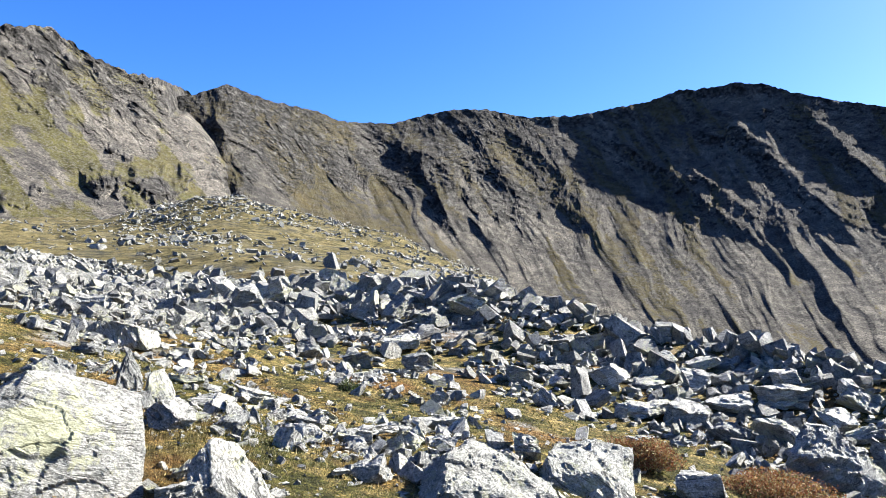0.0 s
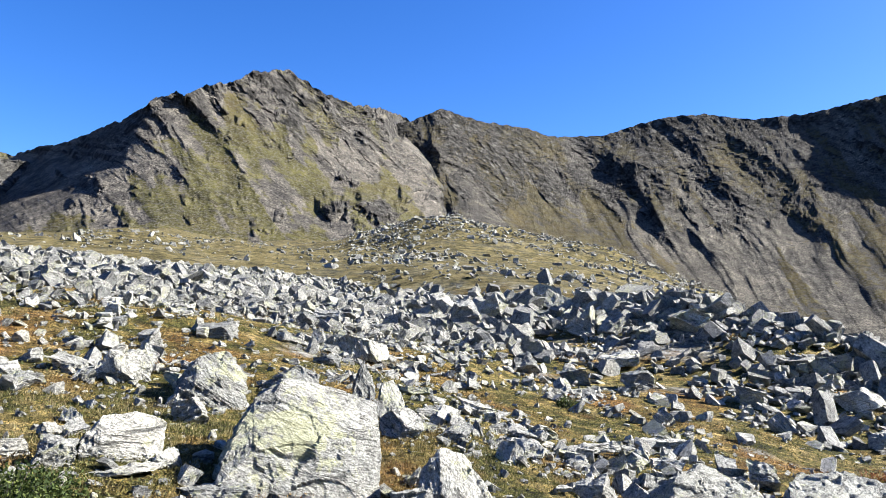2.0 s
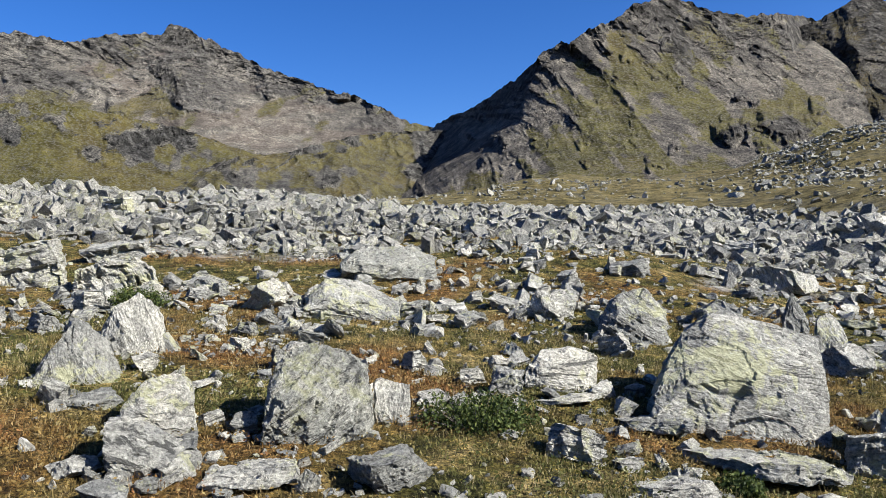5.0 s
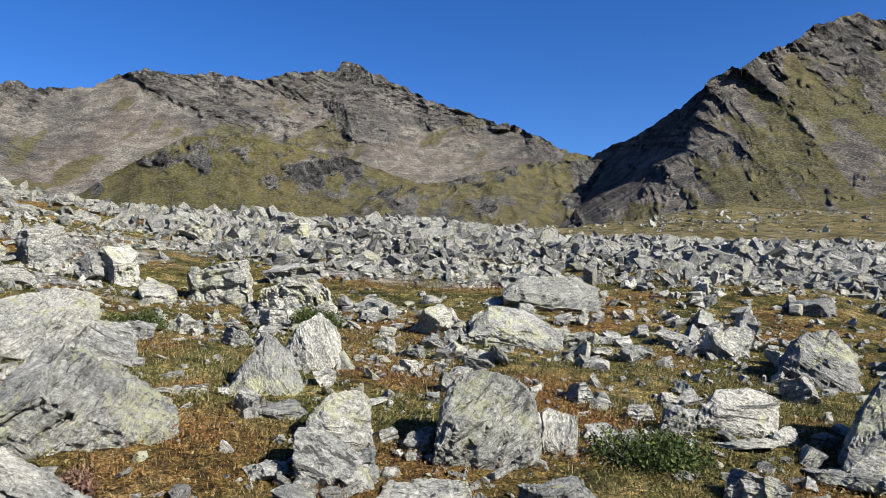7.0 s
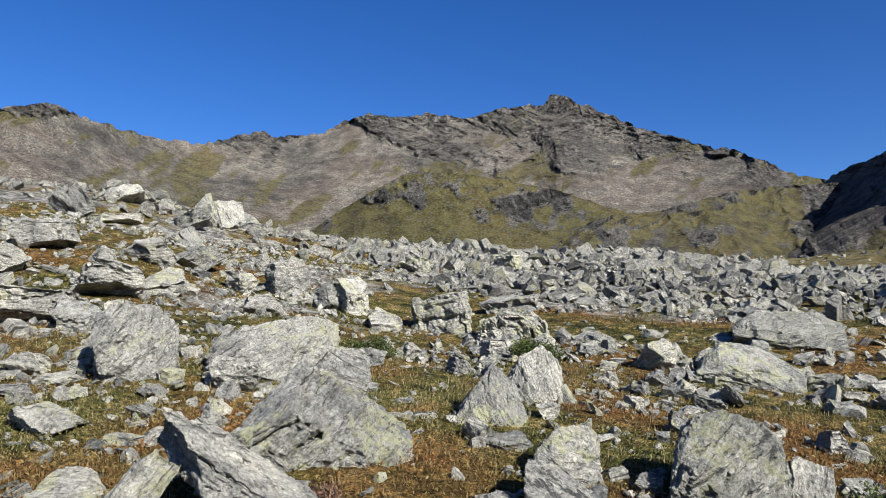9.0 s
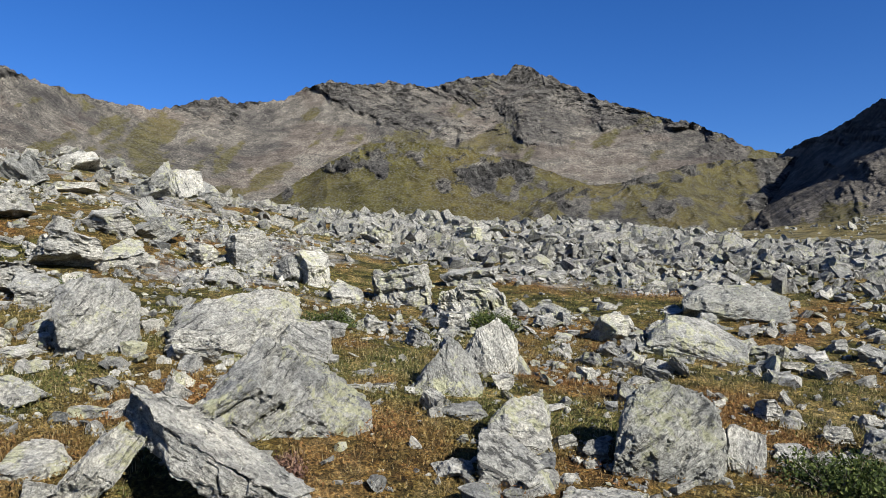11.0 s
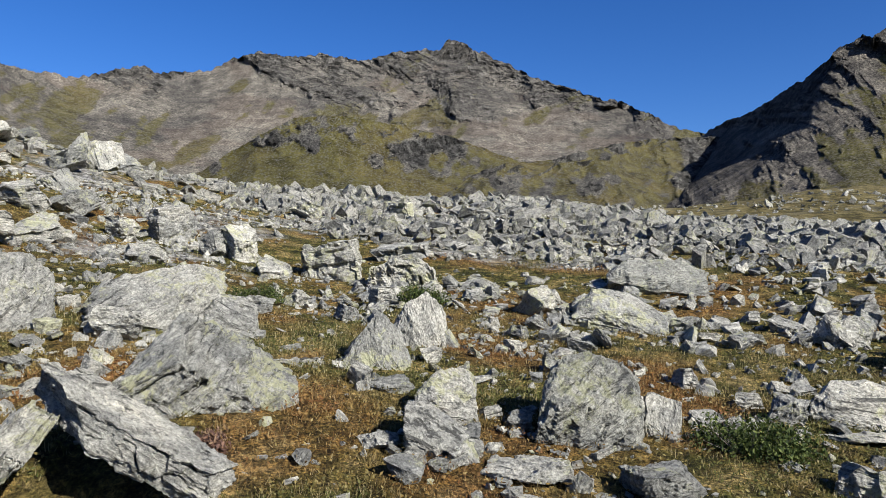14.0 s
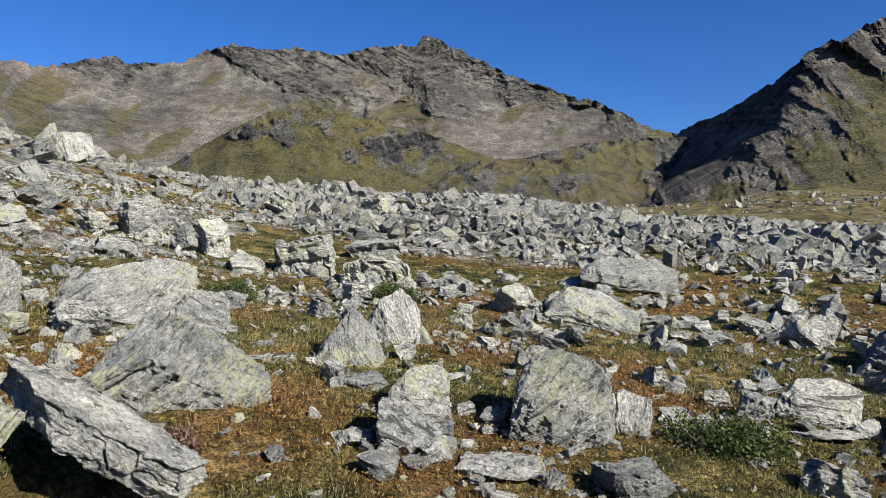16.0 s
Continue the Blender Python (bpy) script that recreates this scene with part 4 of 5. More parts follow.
boulder(-7.48, 1.85, 74, 0.29, 0.27, 0.18, "block", 63)
boulder(-7.78, 0.98, 81, 0.40, 0.38, 0.17, "block", 6)
boulder(-1.36, 7.72, 10, 0.46, 0.43, 0.18, "block", 150)
boulder(-5.69, 5.50, 45, 0.36, 0.34, 0.15, "block", 53)
boulder(-6.00, 5.27, 47, 0.35, 0.32, 0.10, "slab", 52)
boulder(-7.06, 4.25, 57, 0.23, 0.22, 0.17, "block", 47)
boulder(-7.50, 3.56, 63, 0.22, 0.21, 0.11, "slab", 65)
boulder(-1.96, 8.07, 14, 0.14, 0.10, 0.18, "peaked", 149)
boulder(-8.19, -1.87, 101, 0.47, 0.45, 0.34, "block", 91)
boulder(-7.45, 4.05, 60, 0.60, 0.57, 0.32, "block", 15)
boulder(-3.96, 7.61, 27, 0.52, 0.49, 0.36, "block", 132)
boulder(-8.47, 1.55, 78, 0.36, 0.34, 0.21, "block", 62)
boulder(-5.59, 6.61, 40, 0.45, 0.43, 0.31, "block", 160)
boulder(-8.28, 2.52, 72, 0.38, 0.36, 0.25, "block", 64)
boulder(-5.51, 6.74, 38, 0.52, 0.49, 0.32, "block", 34)
boulder(-0.83, 8.96, 5, 0.76, 0.67, 0.15, "slab", 151)
boulder(-6.18, 6.61, 43, 0.40, 0.38, 0.19, "slab", 161)
boulder(-8.77, -2.58, 105, 1.37, 1.00, 0.41, "slab", 68)
boulder(-1.44, 9.25, 9, 0.44, 0.42, 0.18, "block", 153)
boulder(1.11, 9.36, -7, 0.37, 0.36, 0.31, "block", 163)
boulder(-3.09, 9.17, 18, 0.42, 0.40, 0.12, "slab", 118)
boulder(3.24, 9.15, -19, 0.63, 0.59, 0.34, "block", 168)
boulder(-2.37, 9.66, 14, 0.55, 0.52, 0.17, "slab", 156)
boulder(-0.42, 10.16, 2, 0.75, 0.60, 0.15, "slab", 162)
boulder(-0.04, 10.31, 0, 0.75, 0.60, 0.15, "slab", 164)
boulder(-10.32, -0.05, 89, 0.61, 0.58, 0.29, "block", 25)
boulder(-9.78, 3.31, 70, 1.04, 0.65, 0.38, "fins", 16)
boulder(-10.26, 1.59, 80, 0.54, 0.52, 0.33, "slab", 29)
boulder(0.16, 10.46, -1, 0.23, 0.22, 0.15, "block", 189)
boulder(-6.57, 8.37, 37, 0.31, 0.29, 0.18, "block", 35)
boulder(-10.74, 2.52, 76, 0.95, 0.90, 0.56, "block", 17)
boulder(-10.87, -2.15, 100, 1.10, 1.05, 0.47, "slab", 96)
boulder(-4.81, 10.19, 25, 0.44, 0.40, 0.15, "block", 134)
boulder(-11.37, -1.40, 96, 0.59, 0.56, 0.40, "slab", 86)
boulder(-11.45, 1.33, 82, 0.58, 0.55, 0.57, "block", 27)
boulder(-6.38, 9.68, 33, 0.63, 0.60, 0.24, "block", 122)
boulder(-11.59, 0.95, 84, 0.53, 0.50, 0.42, "block", 26)
boulder(-11.83, -3.64, 106, 0.77, 0.73, 0.43, "block", 90)
boulder(0.03, 12.52, -0, 0.37, 0.35, 0.28, "block", 154)
boulder(-12.55, -2.47, 100, 0.47, 0.45, 0.25, "block", 89)
boulder(-12.80, -0.34, 90, 0.58, 0.55, 0.35, "block", 28)
boulder(-5.14, 12.08, 23, 1.17, 0.80, 0.40, "peaked", 121)
boulder(-13.19, 0.40, 87, 0.87, 0.82, 0.64, "block", 19)
boulder(-12.51, 4.25, 70, 1.16, 0.87, 0.36, "slab", 18)
boulder(-13.27, -1.80, 97, 0.87, 0.83, 0.47, "block", 82)
boulder(-13.77, -1.09, 94, 0.91, 0.87, 0.47, "block", 24)
boulder(5.06, 12.96, -21, 0.86, 0.81, 0.32, "block", 183)
boulder(-13.59, -3.53, 104, 1.19, 1.13, 0.49, "block", 81)
boulder(1.98, 13.96, -8, 0.52, 0.49, 0.39, "block", 185)
boulder(5.95, 13.20, -24, 0.87, 0.83, 0.38, "block", 184)
boulder(4.59, 13.88, -18, 0.87, 0.82, 0.46, "slab", 170)
boulder(3.99, 14.37, -15, 1.26, 1.03, 0.28, "slab", 171)
boulder(7.42, 13.02, -30, 0.65, 0.62, 0.32, "block", 191)
boulder(7.33, 13.83, -28, 0.82, 0.78, 0.38, "block", 187)
boulder(1.65, 15.72, -6, 0.64, 0.61, 0.38, "block", 186)
boulder(-0.50, 15.84, 2, 0.73, 0.69, 0.43, "block", 140)
boulder(5.72, 14.86, -21, 1.04, 0.91, 0.29, "block", 179)
boulder(-1.80, 16.13, 6, 0.70, 0.66, 0.33, "block", 141)
boulder(-2.84, 16.04, 10, 0.65, 0.62, 0.47, "block", 139)
boulder(8.13, 14.44, -29, 0.94, 0.89, 0.45, "block", 181)
boulder(3.65, 16.18, -13, 0.92, 0.88, 0.43, "block", 173)
boulder(6.95, 15.10, -25, 1.16, 1.10, 0.40, "slab", 180)
boulder(4.48, 16.16, -15, 0.84, 0.63, 0.19, "slab", 190)
boulder(5.43, 15.92, -19, 0.69, 0.65, 0.49, "block", 172)
boulder(8.24, 15.02, -29, 0.45, 0.43, 0.36, "block", 175)
boulder(7.39, 15.97, -25, 0.71, 0.68, 0.27, "block", 182)
boulder(6.86, 16.37, -23, 0.60, 0.57, 0.27, "block", 174)
boulder(3.40, 17.56, -11, 0.66, 0.62, 0.32, "block", 192)
boulder(6.08, 17.24, -19, 0.90, 0.85, 0.32, "slab", 195)
boulder(-18.30, -1.74, 95, 0.91, 0.68, 0.51, "peaked", 83)
boulder(5.32, 17.75, -17, 0.66, 0.63, 0.33, "block", 196)
boulder(-1.03, 18.55, 3, 1.03, 0.98, 0.35, "slab", 194)
boulder(-8.15, 17.09, 25, 0.81, 0.77, 0.48, "block", 123)
boulder(-20.07, -3.45, 99, 1.28, 0.74, 0.31, "slab", 98)
boulder(-21.01, 4.41, 77, 0.89, 0.84, 0.64, "block", 99)
boulder(0.74, 21.53, -2, 1.18, 1.12, 0.61, "block", 138)
boulder(-21.47, -4.89, 102, 1.23, 0.92, 0.88, "peaked", 80)
boulder(-1.34, 22.60, 3, 1.14, 1.08, 0.70, "block", 143)
boulder(-2.39, 23.14, 6, 0.88, 0.84, 0.62, "block", 142)
boulder(-24.30, -2.04, 94, 1.23, 1.17, 0.73, "slab", 22)
boulder(-23.33, 8.17, 70, 0.97, 0.92, 0.55, "block", 30)
boulder(-6.35, 24.02, 15, 1.10, 1.04, 0.89, "block", 135)
boulder(-26.19, -1.66, 93, 1.05, 0.79, 1.19, "peaked", 20)
boulder(-26.47, -1.03, 92, 1.25, 0.94, 0.99, "peaked", 21)
boulder(-6.55, 29.17, 13, 1.38, 1.31, 1.23, "block", 137)
boulder(-29.55, -4.86, 99, 1.77, 1.66, 0.71, "block", 97)
boulder(-30.02, -0.39, 90, 1.23, 1.17, 0.75, "slab", 23)
boulder(-9.36, 31.52, 17, 1.33, 1.27, 0.92, "block", 136)
# the chief rocks, with the outline of their fronts
boulder(-4.98, 0.26, 84, 1.04, 0.83, 0.53, "block", 1, [(-1, 0.36), (-0.49, 0.82), (-0.33, 1), (-0.19, 0.85), (0.18, 0.75), (0.52, 0.56), (1, 0.16), (0.72, 0), (-0.7, 0)], -35, "large layered schist boulder with a lichen-crusted ridge")
boulder(-7.23, 0.03, 88, 1.2, 0.84, 0.52, "slab", 2, [(-1, 0.31), (-0.79, 0.6), (-0.04, 0.89), (0.54, 1), (1, 0.84), (0.79, 0.41), (0.12, 0), (-0.71, 0)], -25, "broad pale schist slab tilted out of the turf")
boulder(-4.0, 2.49, 56, 0.67, 0.6, 0.52, "block", 7, [(-1, 0.16), (-0.84, 0.71), (-0.47, 0.93), (-0.04, 1), (0.6, 0.88), (1, 0.64), (0.91, 0.3), (0.6, 0), (-0.47, 0)], -25, "dark angular boulder with bright yellow-green lichen")
boulder(-3.91, 2.99, 50, 0.24, 0.19, 0.27, "block", 8, [(-1, 0.93), (-0.69, 1), (1, 0.75), (0.54, 0.1), (-0.85, 0)], 80)
boulder(-4.35, 1.64, 67, 0.4, 0.32, 0.33, "block", 11, [(-1, 0.5), (-0.45, 0.83), (0.73, 1), (1, 0.61), (0.73, 0), (-0.55, 0.11)], 20)
boulder(-3.89, 1.42, 67, 0.44, 0.35, 0.25, "slab", 301, [(-1, 1), (-0.33, 0.83), (1, 0.13), (1, 0), (-0.04, 0.13), (-0.9, 0.71)], 30)
boulder(-5.59, 1.56, 72, 0.57, 0.4, 0.42, "peaked", 9, [(-1, 0.03), (-0.23, 0.77), (0, 1), (0.38, 0.82), (0.77, 0.51), (1, 0)], 70, "peaked schist rock with upright foliation")
boulder(-6.41, 2.26, 69, 0.57, 0.4, 0.49, "peaked", 10, [(-1, 0.23), (-0.36, 0.81), (0.18, 1), (0.82, 0.55), (1, 0), (-0.82, 0)], 72, "pointed foliated schist rock beside its twin")
boulder(-6.92, 4.9, 53, 1.01, 0.71, 0.43, "slab", 14, [(-1, 0.54), (-0.6, 1), (0.14, 0.9), (1, 0.32), (0.63, 0), (-0.6, 0.1)], 12)
boulder(-6.93, 0.61, 83, 0.55, 0.44, 0.31, "block", 5, [(-1, 0.48), (-0.3, 1), (0.63, 0.97), (1, 0.48), (0.63, 0), (-0.48, 0.13)], 28)
boulder(-6.81, -1.13, 98, 0.64, 0.58, 0.56, "block", 70, [(-1, 0.82), (-0.45, 1), (0.64, 0.94), (1, 0.66), (0.81, 0.23), (0.37, 0), (-0.86, 0)], -30, "large pale block crusted with greenish lichen")
boulder(-8.77, 6.92, 51, 1.43, 1.0, 0.4, "slab", 13, [(-1, 0.5), (-0.6, 1), (0.41, 0.94), (1, 0.5), (0.75, 0), (-0.72, 0.06)], 4, "long dark flat slab bedded in the stones")
boulder(-3.74, 4.55, 38, 0.54, 0.43, 0.29, "block", 31, [(-1, 0.44), (-0.56, 0.93), (0.33, 1), (1, 0.65), (0.93, 0.03), (-0.7, 0)], 10)
boulder(-2.62, 5.18, 27, 1.17, 0.94, 0.74, "face", 103, [(-1, 0.22), (-0.87, 0.53), (-0.56, 0.87), (-0.33, 1), (-0.11, 0.98), (0.41, 0.88), (1, 0.74), (0.99, 0.34), (0.63, 0), (-0.85, 0)], 20, "huge pale schist boulder with a broad flat face")
boulder(-1.42, 5.33, 15, 0.63, 0.5, 0.49, "peaked", 106, [(-1, 0.3), (-0.91, 0.68), (-0.44, 1), (0.09, 0.87), (0.63, 0.51), (1, 0), (-0.84, 0)], 55)
boulder(-4.44, 6.68, 34, 0.68, 0.54, 0.5, "block", 104, [(-1, 0.38), (-0.44, 0.88), (0.35, 1), (1, 0.5), (0.79, 0), (-0.79, 0)], 35)
boulder(0.49, 6.87, -4, 1.25, 0.88, 0.54, "block", 166, [(-1, 0.33), (-0.62, 0.9), (-0.29, 1), (0.12, 0.86), (1, 0.14), (0.96, 0), (-0.96, 0)], 12, "layered dark schist rock with a bright upper edge")
boulder(1.69, 8.69, -11, 1.14, 0.91, 0.51, "block", 165, [(-1, 0.16), (-0.65, 0.83), (0.21, 1), (0.91, 0.81), (1, 0.29), (0.79, 0), (-0.88, 0)], 40, "dark rounded boulder beside a bilberry mound")
boulder(5.89, 10.98, -28, 1.32, 0.79, 0.84, "slab", 169, [(-1, 0.65), (-0.75, 1), (-0.11, 0.95), (1, 0.15), (0.9, 0), (-0.62, 0.45)], -35, "dark slanting slab at the edge of the bilberry")
boulder(-3.44, 8.34, 22, 0.28, 0.22, 0.48, "peaked", 302, [(-1, 0.03), (-0.75, 0.6), (-0.15, 1), (1, 0.31), (0.85, 0)], 60)
boulder(-2.9, 7.78, 20, 0.32, 0.26, 0.39, "block", 303, [(-1, 0.19), (-0.6, 0.92), (0.2, 1), (1, 0.35), (0.8, 0)], 60)

# the overhanging slab beside the viewpoint, propped on a leaning block
def leaning_slab(centre, along, across, length, width, thick, seed, label):
    rng = np.random.default_rng(seed)
    V, T = split_block(rng, "slab")
    lo, hi = V.min(0), V.max(0)
    V = ((V - lo) / (hi - lo) - 0.5) * np.array([length, width, thick])
    V, T = weathered(V, T, rng, 0.011, np.array([0.0, 0.0, 1.0]), thick * 1.7, 0.9)
    e1 = Vector(along).normalized()
    e3 = e1.cross(Vector(across)).normalized()
    e2 = e3.cross(e1)
    ob = new("boulder", mesh_of("boulder", V, T, ROCK, V))
    ob.matrix_world = Matrix.Translation(centre) @ Matrix((e1, e2, e3)).transposed().to_4x4()
    TAKEN.append((centre[0], centre[1], length * 0.45))
    return tagged(ob, label, "boulder", group="boulders in the field")


leaning_slab((-3.70, -0.26, 0.835), (0.56, 0.63, -0.39), (-0.58, 0.77, -0.30), 1.15, 0.5, 0.19, 31, "huge tilted schist slab overhanging a dark hollow")
leaning_slab((-3.66, -0.74, 0.80), (0.06, 0.57, 0.71), (-0.94, 0.11, 0.11), 0.50, 0.36, 0.20, 32, "pale leaning schist slab flecked with yellow lichen")

# ---- plants ----
def leaf_material(name, stops, patch=None, trans=0.25):
    """Thin leaves and blades; colour varies from leaf to leaf and in patches over the ground."""
    m, N, L, b = material(name)
    geo = N.new("ShaderNodeNewGeometry")
    col = ramp(N, L, geo.outputs["Random Per Island"], stops)
    if patch:
        a = noise_node(N, L, geo.outputs["Position"], 0.5, 6, 0.65)
        col = mixc(N, L, ramp(N, L, a, [(0.48, (0, 0, 0)), (0.64, (0.7, 0.7, 0.7))]), col, ramp(N, L, geo.outputs["Random Per Island"], patch))
    L.new(col, b.inputs["Base Color"])
    b.inputs["Roughness"].default_value = 0.7
    b.inputs["Specular IOR Level"].default_value = 0.2
    t = N.new("ShaderNodeBsdfTranslucent")
    L.new(col, t.inputs["Color"])
    mix = N.new("ShaderNodeMixShader")
    mix.inputs[0].default_value = trans
    L.new(b.outputs[0], mix.inputs[1])
    L.new(t.outputs[0], mix.inputs[2])
    L.new(mix.outputs[0], N["Material Output"].inputs["Surface"])
    return m


RUST = [(0.0, (0.10, 0.032, 0.016)), (0.4, (0.24, 0.09, 0.035)), (0.7, (0.28, 0.14, 0.05)), (1.0, (0.24, 0.18, 0.075))]
GRASS = leaf_material("turf_blades", [(0.0, (0.034, 0.046, 0.010)), (0.4, (0.08, 0.088, 0.024)), (0.72, (0.20, 0.165, 0.068)), (1.0, (0.42, 0.35, 0.20))], RUST)
CARPET = leaf_material("dwarf_leaves", [(0.0, (0.036, 0.046, 0.011)), (0.6, (0.10, 0.098, 0.028)), (1.0, (0.20, 0.165, 0.065))], RUST)
JUNIPER = leaf_material("juniper_leaves", [(0.0, (0.014, 0.026, 0.006)), (0.6, (0.04, 0.058, 0.012)), (1.0, (0.10, 0.12, 0.03))])
BILBERRY = leaf_material("bilberry_leaves", [(0.0, (0.07, 0.03, 0.016)), (0.35, (0.20, 0.075, 0.03)), (0.6, (0.27, 0.15, 0.055)), (0.8, (0.10, 0.10, 0.03)), (1.0, (0.32, 0.25, 0.12))])
HEATHER = leaf_material("heather_sprigs", [(0.0, (0.07, 0.04, 0.035)), (0.6, (0.16, 0.09, 0.06)), (1.0, (0.25, 0.17, 0.10))])
TWIG, tN, tL, tB = material("shrub_twigs")
tB.inputs["Roughness"].default_value = 0.85
tL.new(ramp(tN, tL, noise_node(tN, tL, tN.new("ShaderNodeTexCoord").outputs["Object"], 30), [(0.35, (0.05, 0.04, 0.03)), (0.65, (0.22, 0.19, 0.16))]), tB.inputs["Base Color"])


def blades(name, x, y, z, rng, per, height, width, spread, mat, label, category):
    """Tufts of tapering blades, joined."""
    n = len(x)
    cx, cy, cz = (np.repeat(v, per) for v in (x, y, z))
    hh, ww = np.repeat(height, per) * rng.uniform(0.5, 1.2, n * per), np.repeat(width, per)
    a = rng.uniform(0, 2 * np.pi, n * per)
    lean = rng.uniform(0.1, 0.9, n * per)
    off = np.repeat(spread, per) * np.sqrt(rng.random(n * per))
    bx, by = cx + np.cos(a) * off, cy + np.sin(a) * off
    turn = a + rng.uniform(-1.2, 1.2, n * per)
    px, py = -np.sin(turn) * ww / 2, np.cos(turn) * ww / 2
    base = np.stack([bx, by, cz - 0.012], -1)
    tip = base + np.stack([np.cos(a) * lean * hh, np.sin(a) * lean * hh, hh * np.sqrt(1 - 0.5 * lean ** 2)], -1)
    side = np.stack([px, py, 0 * px], -1)
    V = np.stack([base - side, base + side, tip], 1).reshape(-1, 3)
    T = np.arange(len(V)).reshape(-1, 3)
    return tagged(new(name, mesh_of(name, V, T, mat)), label, category, kind="stuff")


def leaf_cloud(P, rng, size):
    """Small folded leaves at the points P."""
    n = len(P)
    d = rng.normal(0, 1, (n, 3)) + [0, 0, 0.5]
    d /= np.linalg.norm(d, axis=1, keepdims=True)
    e = np.cross(d, rng.normal(0, 1, (n, 3)))
    e /= np.linalg.norm(e, axis=1, keepdims=True)
    s = (size * rng.uniform(0.6, 1.3, n))[:, None]
    V = np.stack([P - d * s, P + e * s * 0.45, P + d * s, P - e * s * 0.45], 1).reshape(-1, 3)
    i = np.arange(n)[:, None] * 4
    T = np.concatenate([i + [0, 1, 2], i + [0, 2, 3]])
    return V, T


def shrub(x, y, yaw, w, d, h, kind, seed):
    """A low cushion of twigs and leaves."""
    rng = np.random.default_rng(900 + seed)
    mat, size, word = {"juniper": (JUNIPER, 0.0145, "dense dark green dwarf juniper cushion in turf"),
                       "bilberry": (BILBERRY, 0.0125, "rust-red bilberry mound in autumn colour among rocks"),
                       "heather": (HEATHER, 0.012, "small brown heather cushion beside a slab")}[kind]
    root = new(kind + "_shrub")
    root.matrix_world = pose(x, y, float(ground_height(x, y)), 0, 0, yaw)
    tagged(root, word, "shrub", group="low shrubs")
    if kind == "bilberry":
        h = h * 0.72
    n = int(4600 * max(0.35, min(w * d / 0.4, 3.6)))
    lobes = [(rng.uniform(-0.33, 0.33) * w, rng.uniform(-0.3, 0.3) * d, rng.uniform(0.55, 1.0)) for k in range(9)]
    pick = rng.integers(0, 9, n)
    u = rng.normal(0, 1, (n, 3))
    u /= np.linalg.norm(u, axis=1, keepdims=True)
    u *= (rng.random(n) ** 0.28)[:, None]
    L3 = np.array(lobes)[pick]
    P = np.stack([L3[:, 0] + u[:, 0] * w * 0.24, L3[:, 1] + u[:, 1] * d * 0.28, np.abs(u[:, 2]) * h * L3[:, 2]], -1)
    P += 0.02 * rng.normal(0, 1, P.shape)
    P[:, 2] = np.maximum(P[:, 2], 0.005)
    V, T = leaf_cloud(P, rng, size * (1 if w < 1 else 1.5))
    leaves = new("foliage", mesh_of("foliage", V, T, mat))
    leaves.parent = root
    tagged(leaves, kind="stuff")
    vs, ts = [], []
    for k in range(46):
        a, q = rng.uniform(0, 6.28), rng.uniform(0.2, 0.5)
        tip = np.array([math.cos(a) * q * w, math.sin(a) * q * d, rng.uniform(0.25, 0.95) * h])
        foot = tip * [0.25, 0.25, 0] + [0, 0, -0.02]
        s = np.array([-math.sin(a), math.cos(a), 0]) * 0.006
        up = np.array([0, 0, 0.008])
        i = len(vs)
        vs += [foot - s, foot + s, foot + up, tip]
        ts += [[i, i + 1, i + 3], [i + 1, i + 2, i + 3], [i + 2, i, i + 3]]
    stems = new("twig_tangle", mesh_of("twig_tangle", np.array(vs), np.array(ts), TWIG))
    stems.parent = root
    tagged(stems, "bare grey-brown twigs", kind="stuff")
    TAKEN.append((x, y, w * 0.4))
    return root


shrub(-3.45, 3.28, 44, 0.76, 0.53, 0.26, "juniper", 1)
shrub(-8.27, 3.05, 68, 0.74, 0.52, 0.26, "juniper", 2)
shrub(-8.28, 1.02, 81, 0.64, 0.45, 0.22, "juniper", 3)
shrub(-8.39, -1.65, 100, 0.42, 0.29, 0.25, "juniper", 4)
shrub(-1.53, 12.64, 7, 0.37, 0.26, 0.20, "juniper", 5)
shrub(2.75, 10.48, -15, 1.27, 0.89, 0.54, "bilberry", 6)
shrub(4.69, 10.04, -25, 2.09, 1.46, 0.61, "bilberry", 7)
shrub(-1.95, 3.80, 26, 0.21, 0.15, 0.09, "juniper", 8)
shrub(-12.29, 13.76, 42, 0.52, 0.36, 0.19, "juniper", 9)
shrub(-3.95, 0.16, 84, 0.13, 0.09, 0.13, "heather", 10)

# ---- scattered blocks, stones and gravel, too many to count ----
PROTO, PROTO_LOW, PROTO_FAR = [], [], []
rng_p = np.random.default_rng(77)
for k in range(48):
    shape = ("block", "block", "slab", "peaked")[k % 4]
    PROTO_FAR.append((*split_block(rng_p, shape, 8), tilt_of(rng_p, shape)))
    V, T = split_block(rng_p, shape, 10)
    turn = tilt_of(rng_p, shape)
    PROTO_LOW.append((V, T, turn))
    V, T = weathered(V, T, rng_p, 0.45, np.array([0.0, 0.0, 1.0]), 1.2)
    PROTO.append((V, T, turn))


